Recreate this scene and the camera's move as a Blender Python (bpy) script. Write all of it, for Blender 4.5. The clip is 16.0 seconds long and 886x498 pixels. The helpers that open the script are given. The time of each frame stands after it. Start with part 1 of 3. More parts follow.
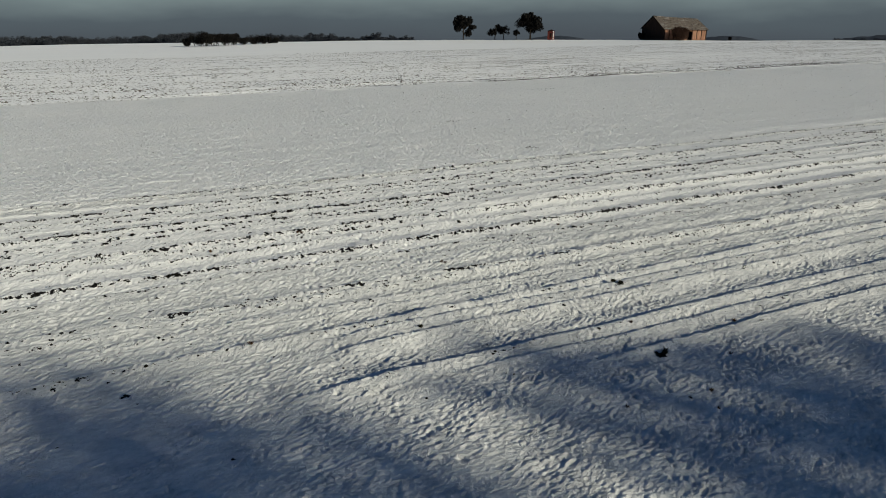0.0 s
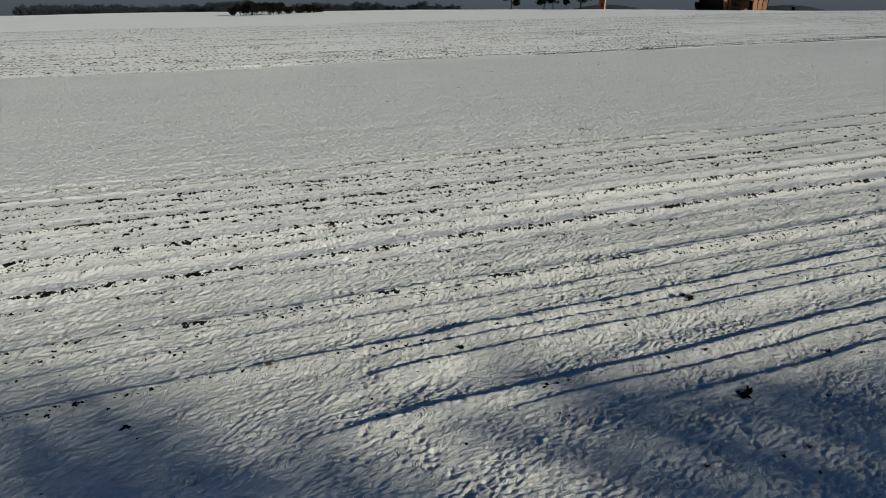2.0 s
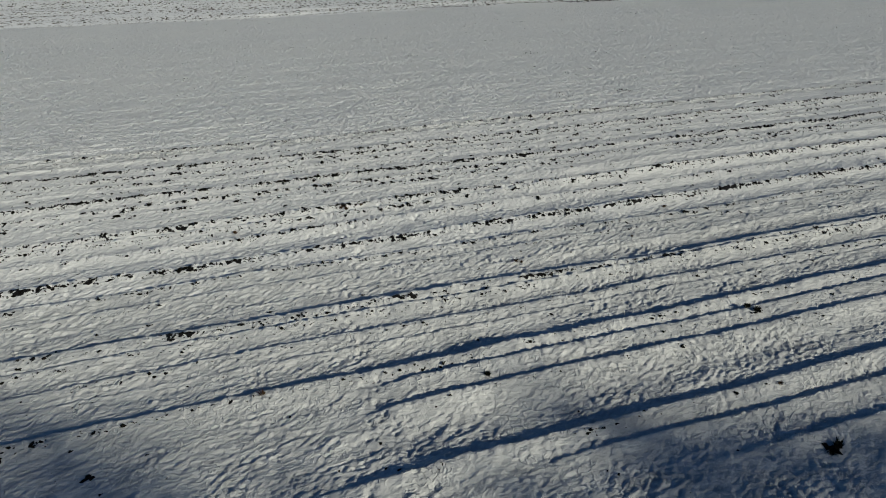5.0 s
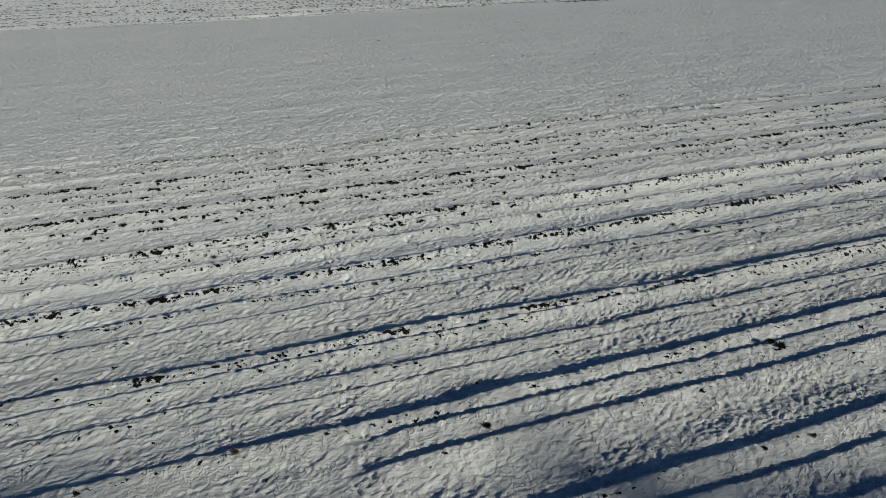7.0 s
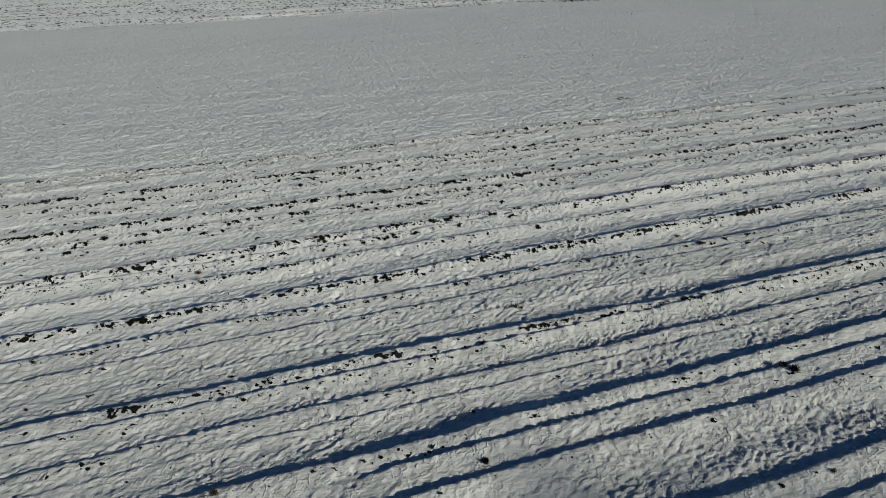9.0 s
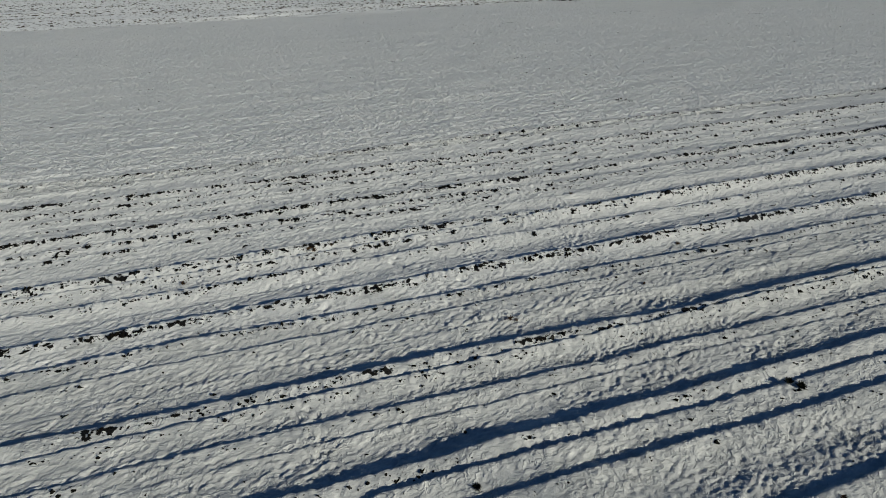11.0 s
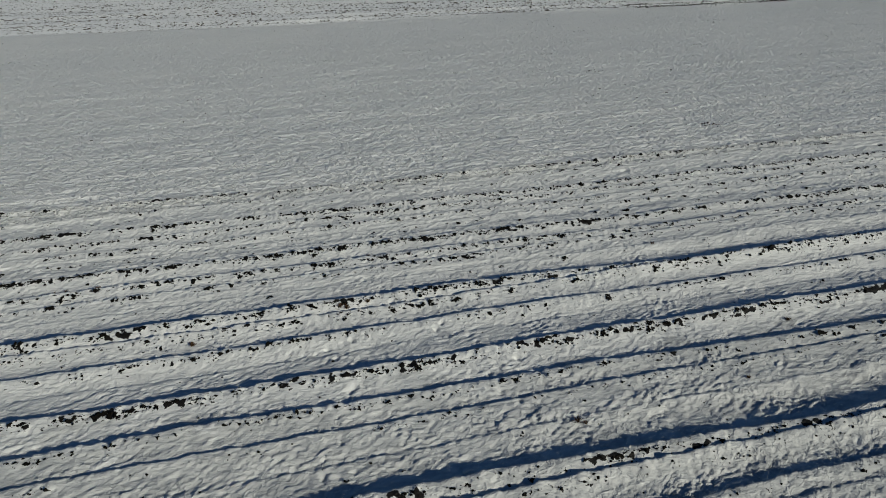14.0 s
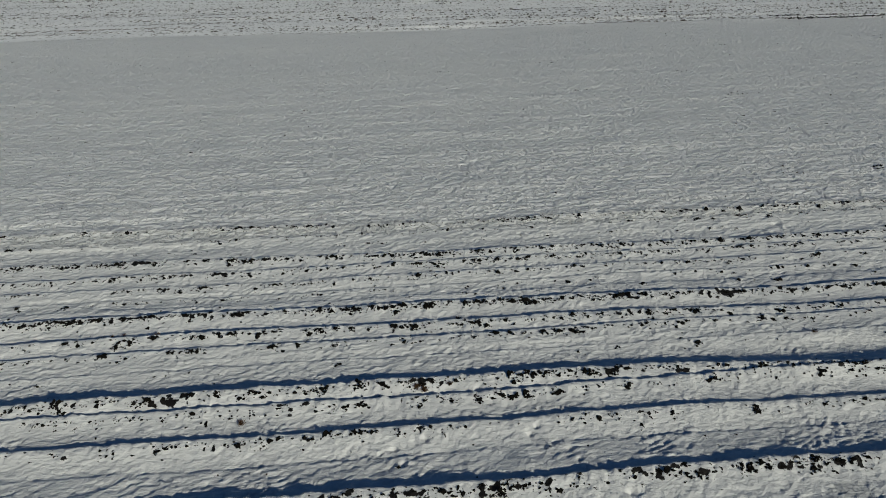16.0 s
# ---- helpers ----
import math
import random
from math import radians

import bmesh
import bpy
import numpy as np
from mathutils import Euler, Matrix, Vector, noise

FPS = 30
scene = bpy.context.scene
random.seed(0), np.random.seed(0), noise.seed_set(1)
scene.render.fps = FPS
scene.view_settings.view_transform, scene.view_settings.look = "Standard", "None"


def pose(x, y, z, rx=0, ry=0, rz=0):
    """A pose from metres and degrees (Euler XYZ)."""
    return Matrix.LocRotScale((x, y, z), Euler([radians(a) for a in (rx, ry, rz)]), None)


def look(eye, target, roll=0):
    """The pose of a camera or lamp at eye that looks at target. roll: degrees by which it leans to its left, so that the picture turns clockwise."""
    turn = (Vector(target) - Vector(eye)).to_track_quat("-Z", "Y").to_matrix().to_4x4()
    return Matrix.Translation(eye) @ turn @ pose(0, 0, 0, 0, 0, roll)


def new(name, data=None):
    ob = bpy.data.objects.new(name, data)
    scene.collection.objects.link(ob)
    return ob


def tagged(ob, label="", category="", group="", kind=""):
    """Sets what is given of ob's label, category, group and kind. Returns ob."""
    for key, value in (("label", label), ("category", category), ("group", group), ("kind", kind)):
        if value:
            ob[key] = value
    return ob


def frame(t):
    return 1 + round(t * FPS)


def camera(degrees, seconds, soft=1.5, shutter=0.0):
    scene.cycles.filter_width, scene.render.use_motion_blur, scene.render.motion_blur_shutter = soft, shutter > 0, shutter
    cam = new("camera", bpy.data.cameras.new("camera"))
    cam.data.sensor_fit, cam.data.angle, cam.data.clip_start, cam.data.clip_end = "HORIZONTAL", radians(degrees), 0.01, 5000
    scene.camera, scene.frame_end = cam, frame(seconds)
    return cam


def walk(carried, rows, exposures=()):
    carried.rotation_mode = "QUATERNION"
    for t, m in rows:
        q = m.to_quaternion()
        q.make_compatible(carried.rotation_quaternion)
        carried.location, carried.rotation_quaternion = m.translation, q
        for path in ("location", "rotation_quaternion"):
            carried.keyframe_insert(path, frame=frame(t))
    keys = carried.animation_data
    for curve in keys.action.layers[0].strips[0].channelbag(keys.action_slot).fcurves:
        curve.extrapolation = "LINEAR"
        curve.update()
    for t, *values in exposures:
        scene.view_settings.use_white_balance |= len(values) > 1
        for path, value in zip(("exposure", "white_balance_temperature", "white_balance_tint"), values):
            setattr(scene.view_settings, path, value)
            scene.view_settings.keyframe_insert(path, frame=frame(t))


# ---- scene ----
cam = camera(66.0, 16.0, soft=0.95)
METRES, EYE, TILT, LEAN, TURN = 17.15, 9.05, 0.0, 0.0, -24.9
ROWS = [
    (0.0, 0.0, 0.0, 0.0, -0.1, -18.85, 0.29),
    (0.5, -0.0013, 0.0439, 0.0019, 0.78, -19.07, 0.28),
    (1.0, -0.0027, 0.0869, 0.0037, 1.75, -19.45, 0.27),
    (1.5, -0.0045, 0.1276, 0.0053, 2.74, -20.17, 0.29),
    (2.0, -0.0069, 0.1664, 0.0072, 3.62, -21.2, 0.3),
    (2.5, -0.0097, 0.2029, 0.0094, 4.41, -22.25, 0.32),
    (3.0, -0.0125, 0.237, 0.0115, 5.14, -23.32, 0.35),
    (3.5, -0.0152, 0.2693, 0.0131, 5.56, -24.37, 0.39),
    (4.0, -0.0175, 0.3, 0.0147, 5.81, -25.27, 0.42),
    (6.5, -0.0275, 0.4365, 0.0191, 5.34, -25.54, 0.55),
    (7.0, -0.0296, 0.4606, 0.0202, 5.26, -25.58, 0.56),
    (7.5, -0.0312, 0.4805, 0.0211, 5.18, -25.61, 0.58),
    (8.0, -0.0319, 0.4968, 0.0214, 5.1, -25.62, 0.6),
    (8.5, -0.0319, 0.51, 0.0217, 5.02, -25.66, 0.6),
    (9.0, -0.0317, 0.5204, 0.0221, 4.93, -25.69, 0.62),
    (11.5, -0.0248, 0.5853, 0.0187, 4.8, -25.76, 0.68),
    (12.0, -0.0261, 0.615, 0.0177, 5.58, -25.72, 0.67),
    (12.5, -0.0284, 0.6502, 0.0179, 6.42, -25.7, 0.68),
    (13.0, -0.0321, 0.6903, 0.019, 7.42, -25.68, 0.68),
    (13.5, -0.0357, 0.7344, 0.0193, 8.64, -25.62, 0.69),
    (14.0, -0.0412, 0.7819, 0.0195, 10.25, -25.55, 0.72),
    (14.5, -0.049, 0.8325, 0.0211, 12.41, -25.51, 0.77),
    (15.0, -0.0571, 0.885, 0.0215, 14.96, -25.4, 0.81),
    (15.5, -0.0665, 0.939, 0.0224, 17.58, -25.28, 0.87),
    (16.0, -0.0784, 0.9937, 0.0229, 20.2, -25.21, 0.96),
]
walk(cam, [(t, pose(0, 0, EYE, TILT, LEAN, TURN) @ pose(METRES * x, METRES * y, METRES * z, 90 + pitch, roll, yaw)) for t, x, y, z, yaw, pitch, roll in ROWS],
     exposures=[(0.0, 0.02, 6840, 10), (1.0, -0.07, 6840, 10), (2.0, -0.15, 6820, 10), (3.0, -0.19, 6740, 10), (4.0, -0.25, 6600, 10), (9.0, -0.36, 6550, 10), (12.5, -0.39, 6490, 10), (16.0, -0.51, 6480, 10)])

# ---- light: a low winter sun from behind, with a clear sky ----
SUN_EL, SUN_AZ = 19.5, 146.0            # degrees; azimuth clockwise from +y
sun_dir = Vector((math.sin(radians(SUN_AZ)) * math.cos(radians(SUN_EL)),
                  math.cos(radians(SUN_AZ)) * math.cos(radians(SUN_EL)), math.sin(radians(SUN_EL))))
sun = new("sun", bpy.data.lights.new("sun", "SUN"))
sun.data.energy, sun.data.angle, sun.data.color = 4.05, radians(1.4), (0.958, 0.94, 0.785)
sun.matrix_world = look(sun_dir * 200, (0, 0, 0))

world = bpy.data.worlds.new("winter_sky")
scene.world = world
world.use_nodes = True
wn, wl = world.node_tree.nodes, world.node_tree.links
wn.clear()
sky = wn.new("ShaderNodeTexSky")
sky.sky_type, sky.sun_disc = "NISHITA", False
sky.sun_elevation, sky.sun_rotation = radians(SUN_EL), radians(SUN_AZ)
sky.air_density, sky.dust_density, sky.ozone_density = 1.0, 0.3, 2.0
bg, wout = wn.new("ShaderNodeBackground"), wn.new("ShaderNodeOutputWorld")
bg.inputs["Strength"].default_value = 0.038
deep = wn.new("ShaderNodeHueSaturation")
deep.inputs["Saturation"].default_value = 1.28
wl.new(sky.outputs[0], deep.inputs["Color"])
tint = wn.new("ShaderNodeMix")
tint.data_type, tint.blend_type = "RGBA", "MULTIPLY"
tint.inputs[0].default_value, tint.inputs[7].default_value = 1.0, (0.94, 0.97, 1.11, 1)
wl.new(deep.outputs[0], tint.inputs[6])
wl.new(tint.outputs[2], bg.inputs[0])
wl.new(bg.outputs[0], wout.inputs[0])


# ---- materials ----
FIELD_EDGE, SMOOTH_STRIP, BROW = 88.7, 182.0, 285.0


class Mat:
    """A small node-material builder."""

    def __init__(self, name):
        self.m = bpy.data.materials.new(name)
        self.m.use_nodes = True
        self.t = self.m.node_tree
        self.b = self.t.nodes["Principled BSDF"]
        self.co = self.t.nodes.new("ShaderNodeTexCoord")

    def node(self, kind, **values):
        n = self.t.nodes.new("ShaderNode" + kind)
        for k, v in values.items():
            n.inputs[k.replace("_", " ")].default_value = v
        return n

    def link(self, a, b):
        self.t.links.new(a, b)

    def noise(self, scale, detail=4, stretch=(1, 1, 1), rough=0.55, turn=0.0):
        mp = self.t.nodes.new("ShaderNodeMapping")
        mp.inputs["Scale"].default_value = stretch
        mp.inputs["Rotation"].default_value = (0, 0, radians(turn))
        self.link(self.co.outputs["Object"], mp.inputs[0])
        n = self.node("TexNoise", Scale=scale, Detail=detail, Roughness=rough)
        self.link(mp.outputs[0], n.inputs["Vector"])
        return n.outputs["Fac"]

    def ramp(self, fac, stops):
        r = self.t.nodes.new("ShaderNodeValToRGB")
        els = r.color_ramp.elements
        while len(els) < len(stops):
            els.new(0.5)
        for e, (p, c) in zip(els, stops):
            e.position, e.color = p, (*c, 1)
        self.link(fac, r.inputs[0])
        return r.outputs[0]

    def mix(self, fac, a, b):
        n = self.t.nodes.new("ShaderNodeMix")
        n.data_type = "RGBA"
        for s, v in ((n.inputs[0], fac), (n.inputs[6], a), (n.inputs[7], b)):
            if isinstance(v, (int, float)):
                s.default_value = v
            elif isinstance(v, tuple):
                s.default_value = (*v, 1)
            else:
                self.link(v, s)
        return n.outputs[2]

    def math(self, op, a, b=0.0):
        n = self.t.nodes.new("ShaderNodeMath")
        n.operation = op
        for s, v in zip(n.inputs, (a, b)):
            if isinstance(v, (int, float)):
                s.default_value = v
            else:
                self.link(v, s)
        return n.outputs[0]

    def bump(self, height, dist, strength=1.0, base=None):
        n = self.node("Bump", Strength=strength, Distance=dist)
        self.link(height, n.inputs["Height"])
        if base:
            self.link(base, n.inputs["Normal"])
        return n.outputs[0]

    def done(self, color, rough=0.7, normal=None, gloss=0.4):
        self.b.inputs["Specular IOR Level"].default_value = gloss
        if isinstance(color, tuple):
            self.b.inputs["Base Color"].default_value = (*color, 1)
        else:
            self.link(color, self.b.inputs["Base Color"])
        if isinstance(rough, (int, float)):
            self.b.inputs["Roughness"].default_value = rough
        else:
            self.link(rough, self.b.inputs["Roughness"])
        if normal:
            self.link(normal, self.b.inputs["Normal"])
        return self.m


def rough_mat(name, dark, light, scale=8.0, bump=0.02, rough=0.85, stretch=(1, 1, 1), gloss=0.12):
    k = Mat(name)
    a, b = k.noise(scale, 5, stretch), k.noise(scale * 6, 3, stretch)
    f = k.math("ADD", k.math("MULTIPLY", a, 0.65), k.math("MULTIPLY", b, 0.35))
    return k.done(k.ramp(f, [(0.32, dark), (0.68, light)]), rough, k.bump(f, bump), gloss)


def snow_material():
    k = Mat("field_snow")
    soil = k.t.nodes.new("ShaderNodeAttribute")
    soil.attribute_name = "soil"
    sep = k.t.nodes.new("ShaderNodeSeparateXYZ")
    k.link(k.co.outputs["Object"], sep.inputs[0])
    big = k.noise(0.12, 3, (0.35, 1, 1))
    mid = k.noise(1.6, 4, (0.4, 1, 1), 0.6, 12)
    fine = k.noise(24, 4, (1, 1, 1), 0.7)
    grain = k.noise(8, 6, (0.6, 1, 1), 0.65, 15)
    drift = k.noise(2.6, 4, (0.45, 1, 1), 0.66, 5)
    # light balance put into the colour: near furrows dimmed and mottled, snow beyond paler
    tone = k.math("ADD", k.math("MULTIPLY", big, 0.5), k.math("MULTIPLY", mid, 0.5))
    brightened = k.ramp(tone, [(0.3, (0.88, 0.885, 0.90)), (0.7, (0.95, 0.95, 0.95))])
    dim_mottle = k.math("ADD", k.math("MULTIPLY", tone, 0.55), k.math("MULTIPLY", k.noise(5.0, 4, (0.5, 1, 1), 0.65, 14), 0.45))
    dimmed = k.ramp(dim_mottle, [(0.38, (0.50, 0.51, 0.52)), (0.60, (0.82, 0.82, 0.81))])
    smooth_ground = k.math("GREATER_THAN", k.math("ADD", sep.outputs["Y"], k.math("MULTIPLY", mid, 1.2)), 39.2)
    # rows past about y 27.5 are partly lifted to the paler colour too
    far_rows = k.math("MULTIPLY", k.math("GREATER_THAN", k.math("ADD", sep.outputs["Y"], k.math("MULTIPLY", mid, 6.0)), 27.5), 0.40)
    snow = k.mix(k.math("MAXIMUM", smooth_ground, far_rows), dimmed, brightened)
    earth = k.ramp(fine, [(0.3, (0.004, 0.003, 0.003)), (0.75, (0.014, 0.012, 0.009))])
    edge = k.math("ADD", soil.outputs["Fac"], k.math("MULTIPLY", k.math("SUBTRACT", k.noise(13, 5, (0.8, 1, 1), 0.7), 0.5), 2.4))
    mask = k.ramp(edge, [(0.47, (0, 0, 0)), (0.53, (1, 1, 1))])
    # stubble showing in rows on the far ploughed field
    wob = k.math("MULTIPLY", k.math("SUBTRACT", big, 0.5), 2.0)
    yy = k.math("ADD", sep.outputs["Y"], wob)
    inside = k.math("MULTIPLY", k.math("GREATER_THAN", yy, FIELD_EDGE), k.math("LESS_THAN", yy, SMOOTH_STRIP))
    rows_n = k.noise(0.5, 4, (0.04, 1, 1), 0.6)
    bits = k.noise(2.8, 3, (0.75, 0.8, 1), 0.75)
    st = k.math("ADD", k.math("MULTIPLY", rows_n, 0.32), k.math("MULTIPLY", bits, 0.68))
    stub = k.math("MULTIPLY", k.ramp(st, [(0.542, (0, 0, 0)), (0.588, (1, 1, 1))]), inside)
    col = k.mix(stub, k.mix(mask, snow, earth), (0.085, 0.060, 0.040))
    plates = k.ramp(k.noise(10, 2, (0.6, 1, 1), 0.5, 15), [(0.36, (0, 0, 0)), (0.64, (1, 1, 1))])
    h = k.math("ADD", k.math("MULTIPLY", grain, 0.55), k.math("ADD", k.math("MULTIPLY", fine, 0.20), k.math("MULTIPLY", plates, 0.12)))
    crease = [(0.455, (0, 0, 0)), (0.5, (1, 1, 1)), (0.545, (0, 0, 0))]
    broken = k.ramp(k.noise(1.7, 3, (0.6, 1, 1), 0.6, 31), [(0.40, (0, 0, 0)), (0.60, (1, 1, 1))])
    crusty = k.math("MINIMUM", k.math("MAXIMUM", k.math("MULTIPLY", k.math("SUBTRACT", 27.0, sep.outputs["Y"]), 0.03), 0.05), 0.20)
    lines = k.math("MAXIMUM", k.ramp(k.noise(2.6, 2, (0.7, 1, 1), 0.55, 32), crease), k.ramp(k.noise(4.6, 2, (1, 0.8, 1), 0.5, 33), crease))
    h = k.math("ADD", h, k.math("MULTIPLY", k.math("MULTIPLY", lines, broken), crusty))
    open_field = k.math("GREATER_THAN", sep.outputs["Y"], 37.5)
    crisp = k.ramp(k.noise(4.2, 4, (0.65, 1, 1), 0.65, 8), [(0.46, (0, 0, 0)), (0.58, (1, 1, 1))])
    streak = k.noise(2.4, 3, (0.05, 1, 1), 0.65)
    relief = k.math("ADD", k.math("MULTIPLY", drift, 0.75), k.math("ADD", k.math("MULTIPLY", crisp, 0.45), k.math("MULTIPLY", streak, 0.45)))
    strip = k.math("MULTIPLY", open_field, k.math("LESS_THAN", sep.outputs["Y"], FIELD_EDGE))
    h2 = k.math("MULTIPLY", relief, strip)
    h = k.math("MULTIPLY", h, k.math("SUBTRACT", 1.0, k.math("MULTIPLY", open_field, 0.8)))
    speck = k.math("MULTIPLY", k.ramp(k.noise(5.5, 3, (0.6, 1, 1), 0.75), [(0.60, (0, 0, 0)), (0.68, (0.4, 0.4, 0.4))]), strip)
    col = k.mix(speck, col, (0.26, 0.23, 0.20))
    n1 = k.bump(h2, 0.16, 1.0)
    k.b.inputs["Diffuse Roughness"].default_value = 0.10
    return k.done(col, 0.62, k.bump(h, 0.085, 1.0, n1), 0.3)


SNOW = snow_material()
SOIL = rough_mat("frozen_soil", (0.003, 0.003, 0.0025), (0.013, 0.011, 0.008), 14, 0.03, 0.9)
STUBBLE = rough_mat("far_stubble", (0.018, 0.014, 0.011), (0.07, 0.055, 0.04), 3, 0.03, 0.9)
BARK = rough_mat("bark", (0.012, 0.010, 0.008), (0.04, 0.032, 0.025), 3, 0.05, 0.9)
LEAF = rough_mat("dark_foliage", (0.003, 0.003, 0.003), (0.011, 0.010, 0.009), 1.2, 0.02, 0.85)
# distance haze is put into this colour: paler and bluer than near twigs
HAZED_WOODS = rough_mat("hazed_wood_twigs", (0.025, 0.029, 0.037), (0.038, 0.043, 0.053), 0.15, 0.05, 0.9)
RUSSET = rough_mat("russet_twigs", (0.012, 0.006, 0.004), (0.034, 0.016, 0.010), 1.2, 0.02, 0.85)
PLANK = rough_mat("weathered_planks", (0.15, 0.072, 0.046), (0.42, 0.23, 0.15), 2.5, 0.02, 0.8, (1, 1, 0.15))
DARKWOOD = rough_mat("dark_timber", (0.009, 0.0055, 0.0045), (0.030, 0.017, 0.012), 2.5, 0.02, 0.85, (1, 1, 0.15))
TILE = rough_mat("old_roof_tile", (0.05, 0.036, 0.030), (0.36, 0.31, 0.27), 1.3, 0.02, 0.85)
ROOFSNOW = rough_mat("roof_snow", (0.17, 0.155, 0.145), (0.36, 0.335, 0.32), 1.5, 0.03, 0.6)
REDBRICK = rough_mat("red_painted_wall", (0.10, 0.025, 0.02), (0.20, 0.05, 0.04), 2.5, 0.01, 0.8)
WHITEWASH = rough_mat("white_limewash", (0.66, 0.64, 0.60), (0.82, 0.80, 0.77), 2.0, 0.01, 0.8)
STRAW = rough_mat("dry_grass", (0.05, 0.030, 0.018), (0.15, 0.09, 0.05), 20, 0.005, 0.8)
# hill colour drawn towards the backdrop's blue-grey to stand for haze
HAZED_HILL = rough_mat("hazed_wooded_hill", (0.036, 0.045, 0.062), (0.055, 0.066, 0.084), 0.004, 0.2, 0.95)


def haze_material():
    """Emission colours painted as the dull blue-grey winter haze that stands over the horizon."""
    k = Mat("haze_glow_sheet")
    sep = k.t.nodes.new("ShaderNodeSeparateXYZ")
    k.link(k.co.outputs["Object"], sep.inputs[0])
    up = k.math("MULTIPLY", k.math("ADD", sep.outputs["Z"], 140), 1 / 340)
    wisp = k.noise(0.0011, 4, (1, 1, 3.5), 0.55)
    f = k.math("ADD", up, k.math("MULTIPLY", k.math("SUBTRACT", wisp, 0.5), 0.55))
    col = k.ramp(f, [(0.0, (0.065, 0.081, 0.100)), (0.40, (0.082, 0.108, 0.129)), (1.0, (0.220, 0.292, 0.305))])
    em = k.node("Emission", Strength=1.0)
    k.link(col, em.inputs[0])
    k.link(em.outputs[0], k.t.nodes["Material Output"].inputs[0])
    return k.m


HAZE_GLOW = haze_material()


# ---- helpers for building ----
def mesh_of(bm, name, mat, smooth=False):
    me = bpy.data.meshes.new(name)
    bm.normal_update()
    bm.to_mesh(me)
    bm.free()
    me.materials.append(mat)
    if smooth:
        me.shade_smooth()
    return me


def part(name, bm, mat, parent=None, label="", smooth=False):
    ob = new(name, mesh_of(bm, name, mat, smooth))
    if parent:
        ob.parent = parent
    return tagged(ob, label)


def box(bm, lo, hi, jitter=0.0, rng=random):
    """An upright block between two corners."""
    r = bmesh.ops.create_cube(bm, size=1.0)
    for v in r["verts"]:
        v.co = Vector([lo[i] + (v.co[i] + 0.5) * (hi[i] - lo[i]) + rng.uniform(-jitter, jitter) for i in range(3)])
    return r["verts"]


def tube(bm, pts, radii, sides=7):
    """A tapered limb along a line of points."""
    rings = []
    for i, p in enumerate(pts):
        a, b = pts[max(i - 1, 0)], pts[min(i + 1, len(pts) - 1)]
        q = (b - a).normalized().to_track_quat("Z", "Y")
        rings.append([bm.verts.new(p + q @ Vector((math.cos(2 * math.pi * k / sides) * radii[i], math.sin(2 * math.pi * k / sides) * radii[i], 0))) for k in range(sides)])
    for r0, r1 in zip(rings, rings[1:]):
        for k in range(sides):
            bm.faces.new((r0[k], r0[(k + 1) % sides], r1[(k + 1) % sides], r1[k]))
    bm.faces.new(rings[-1])
    bm.faces.new(rings[0][::-1])


# ---- the shape of the field ----
def grad_noise(x, y, seed):
    """Smooth noise of about -1 to 1 over arrays of places."""
    ix, iy = np.floor(x).astype(np.int64), np.floor(y).astype(np.int64)
    fx, fy = x - ix, y - iy
    u, v = fx * fx * fx * (fx * (fx * 6 - 15) + 10), fy * fy * fy * (fy * (fy * 6 - 15) + 10)

    def corner(dx, dy):
        h = ((ix + dx) * 374761393 + (iy + dy) * 668265263 + seed * 974711) & 0x7FFFFFFF
        h = ((h ^ (h >> 13)) * 1274126177) & 0x7FFFFFFF
        a = ((h ^ (h >> 16)) & 0xFFFF) * (2 * math.pi / 65536)
        return np.cos(a) * (fx - dx) + np.sin(a) * (fy - dy)
    top = corner(0, 0) * (1 - u) + corner(1, 0) * u
    low = corner(0, 1) * (1 - u) + corner(1, 1) * u
    return (top * (1 - v) + low * v) * 1.5


def step(a, b, x):
    s = np.clip((x - a) / (b - a), 0, 1)
    return s * s * (3 - 2 * s)


# Furrow crests: y, height, share of bare clods, and where along x the crest fades in
CRESTS = [
    (38.25, 0.125, 0.42, -900, -890), (37.60, 0.020, 0.15, -900, -890),
    (35.75, 0.145, 0.85, -900, -890), (35.04, 0.100, 0.60, -900, -890), (34.28, 0.070, 0.35, -900, -890), (33.65, 0.035, 0.12, -900, -890),
    (32.25, 0.165, 1.00, -900, -890), (31.45, 0.100, 0.60, -900, -890), (30.82, 0.070, 0.40, -900, -890),
    (28.72, 0.200, 0.90, -900, -890), (28.32, 0.115, 0.60, -900, -890), (27.35, 0.100, 0.45, -900, -890),
    (25.70, 0.195, 1.10, -900, -890), (24.50, 0.130, 0.40, -900, -890), (23.65, 0.060, 0.20, -900, -890),
    (21.85, 0.200, 0.80, -900, -890), (21.20, 0.110, 0.50, -900, -890), (20.30, 0.075, 0.25, -900, -890),
    (18.58, 0.185, 0.25, -900, -890), (17.80, 0.150, 0.15, 4, 6), (17.02, 0.140, 0.15, 4, 5.5),
    (15.20, 0.165, 0.12, 2, 5), (14.47, 0.120, 0.10, 6, 10), (13.52, 0.100, 0.06, 10, 13),
    (22.75, 0.030, 0.03, -900, -890), (19.72, 0.045, 0.03, -900, -890), (26.60, 0.022, 0.03, -900, -890), (30.05, 0.028, 0.05, -900, -890),
    (33.05, 0.022, 0.05, -900, -890), (36.95, 0.014, 0.05, -900, -890),
]

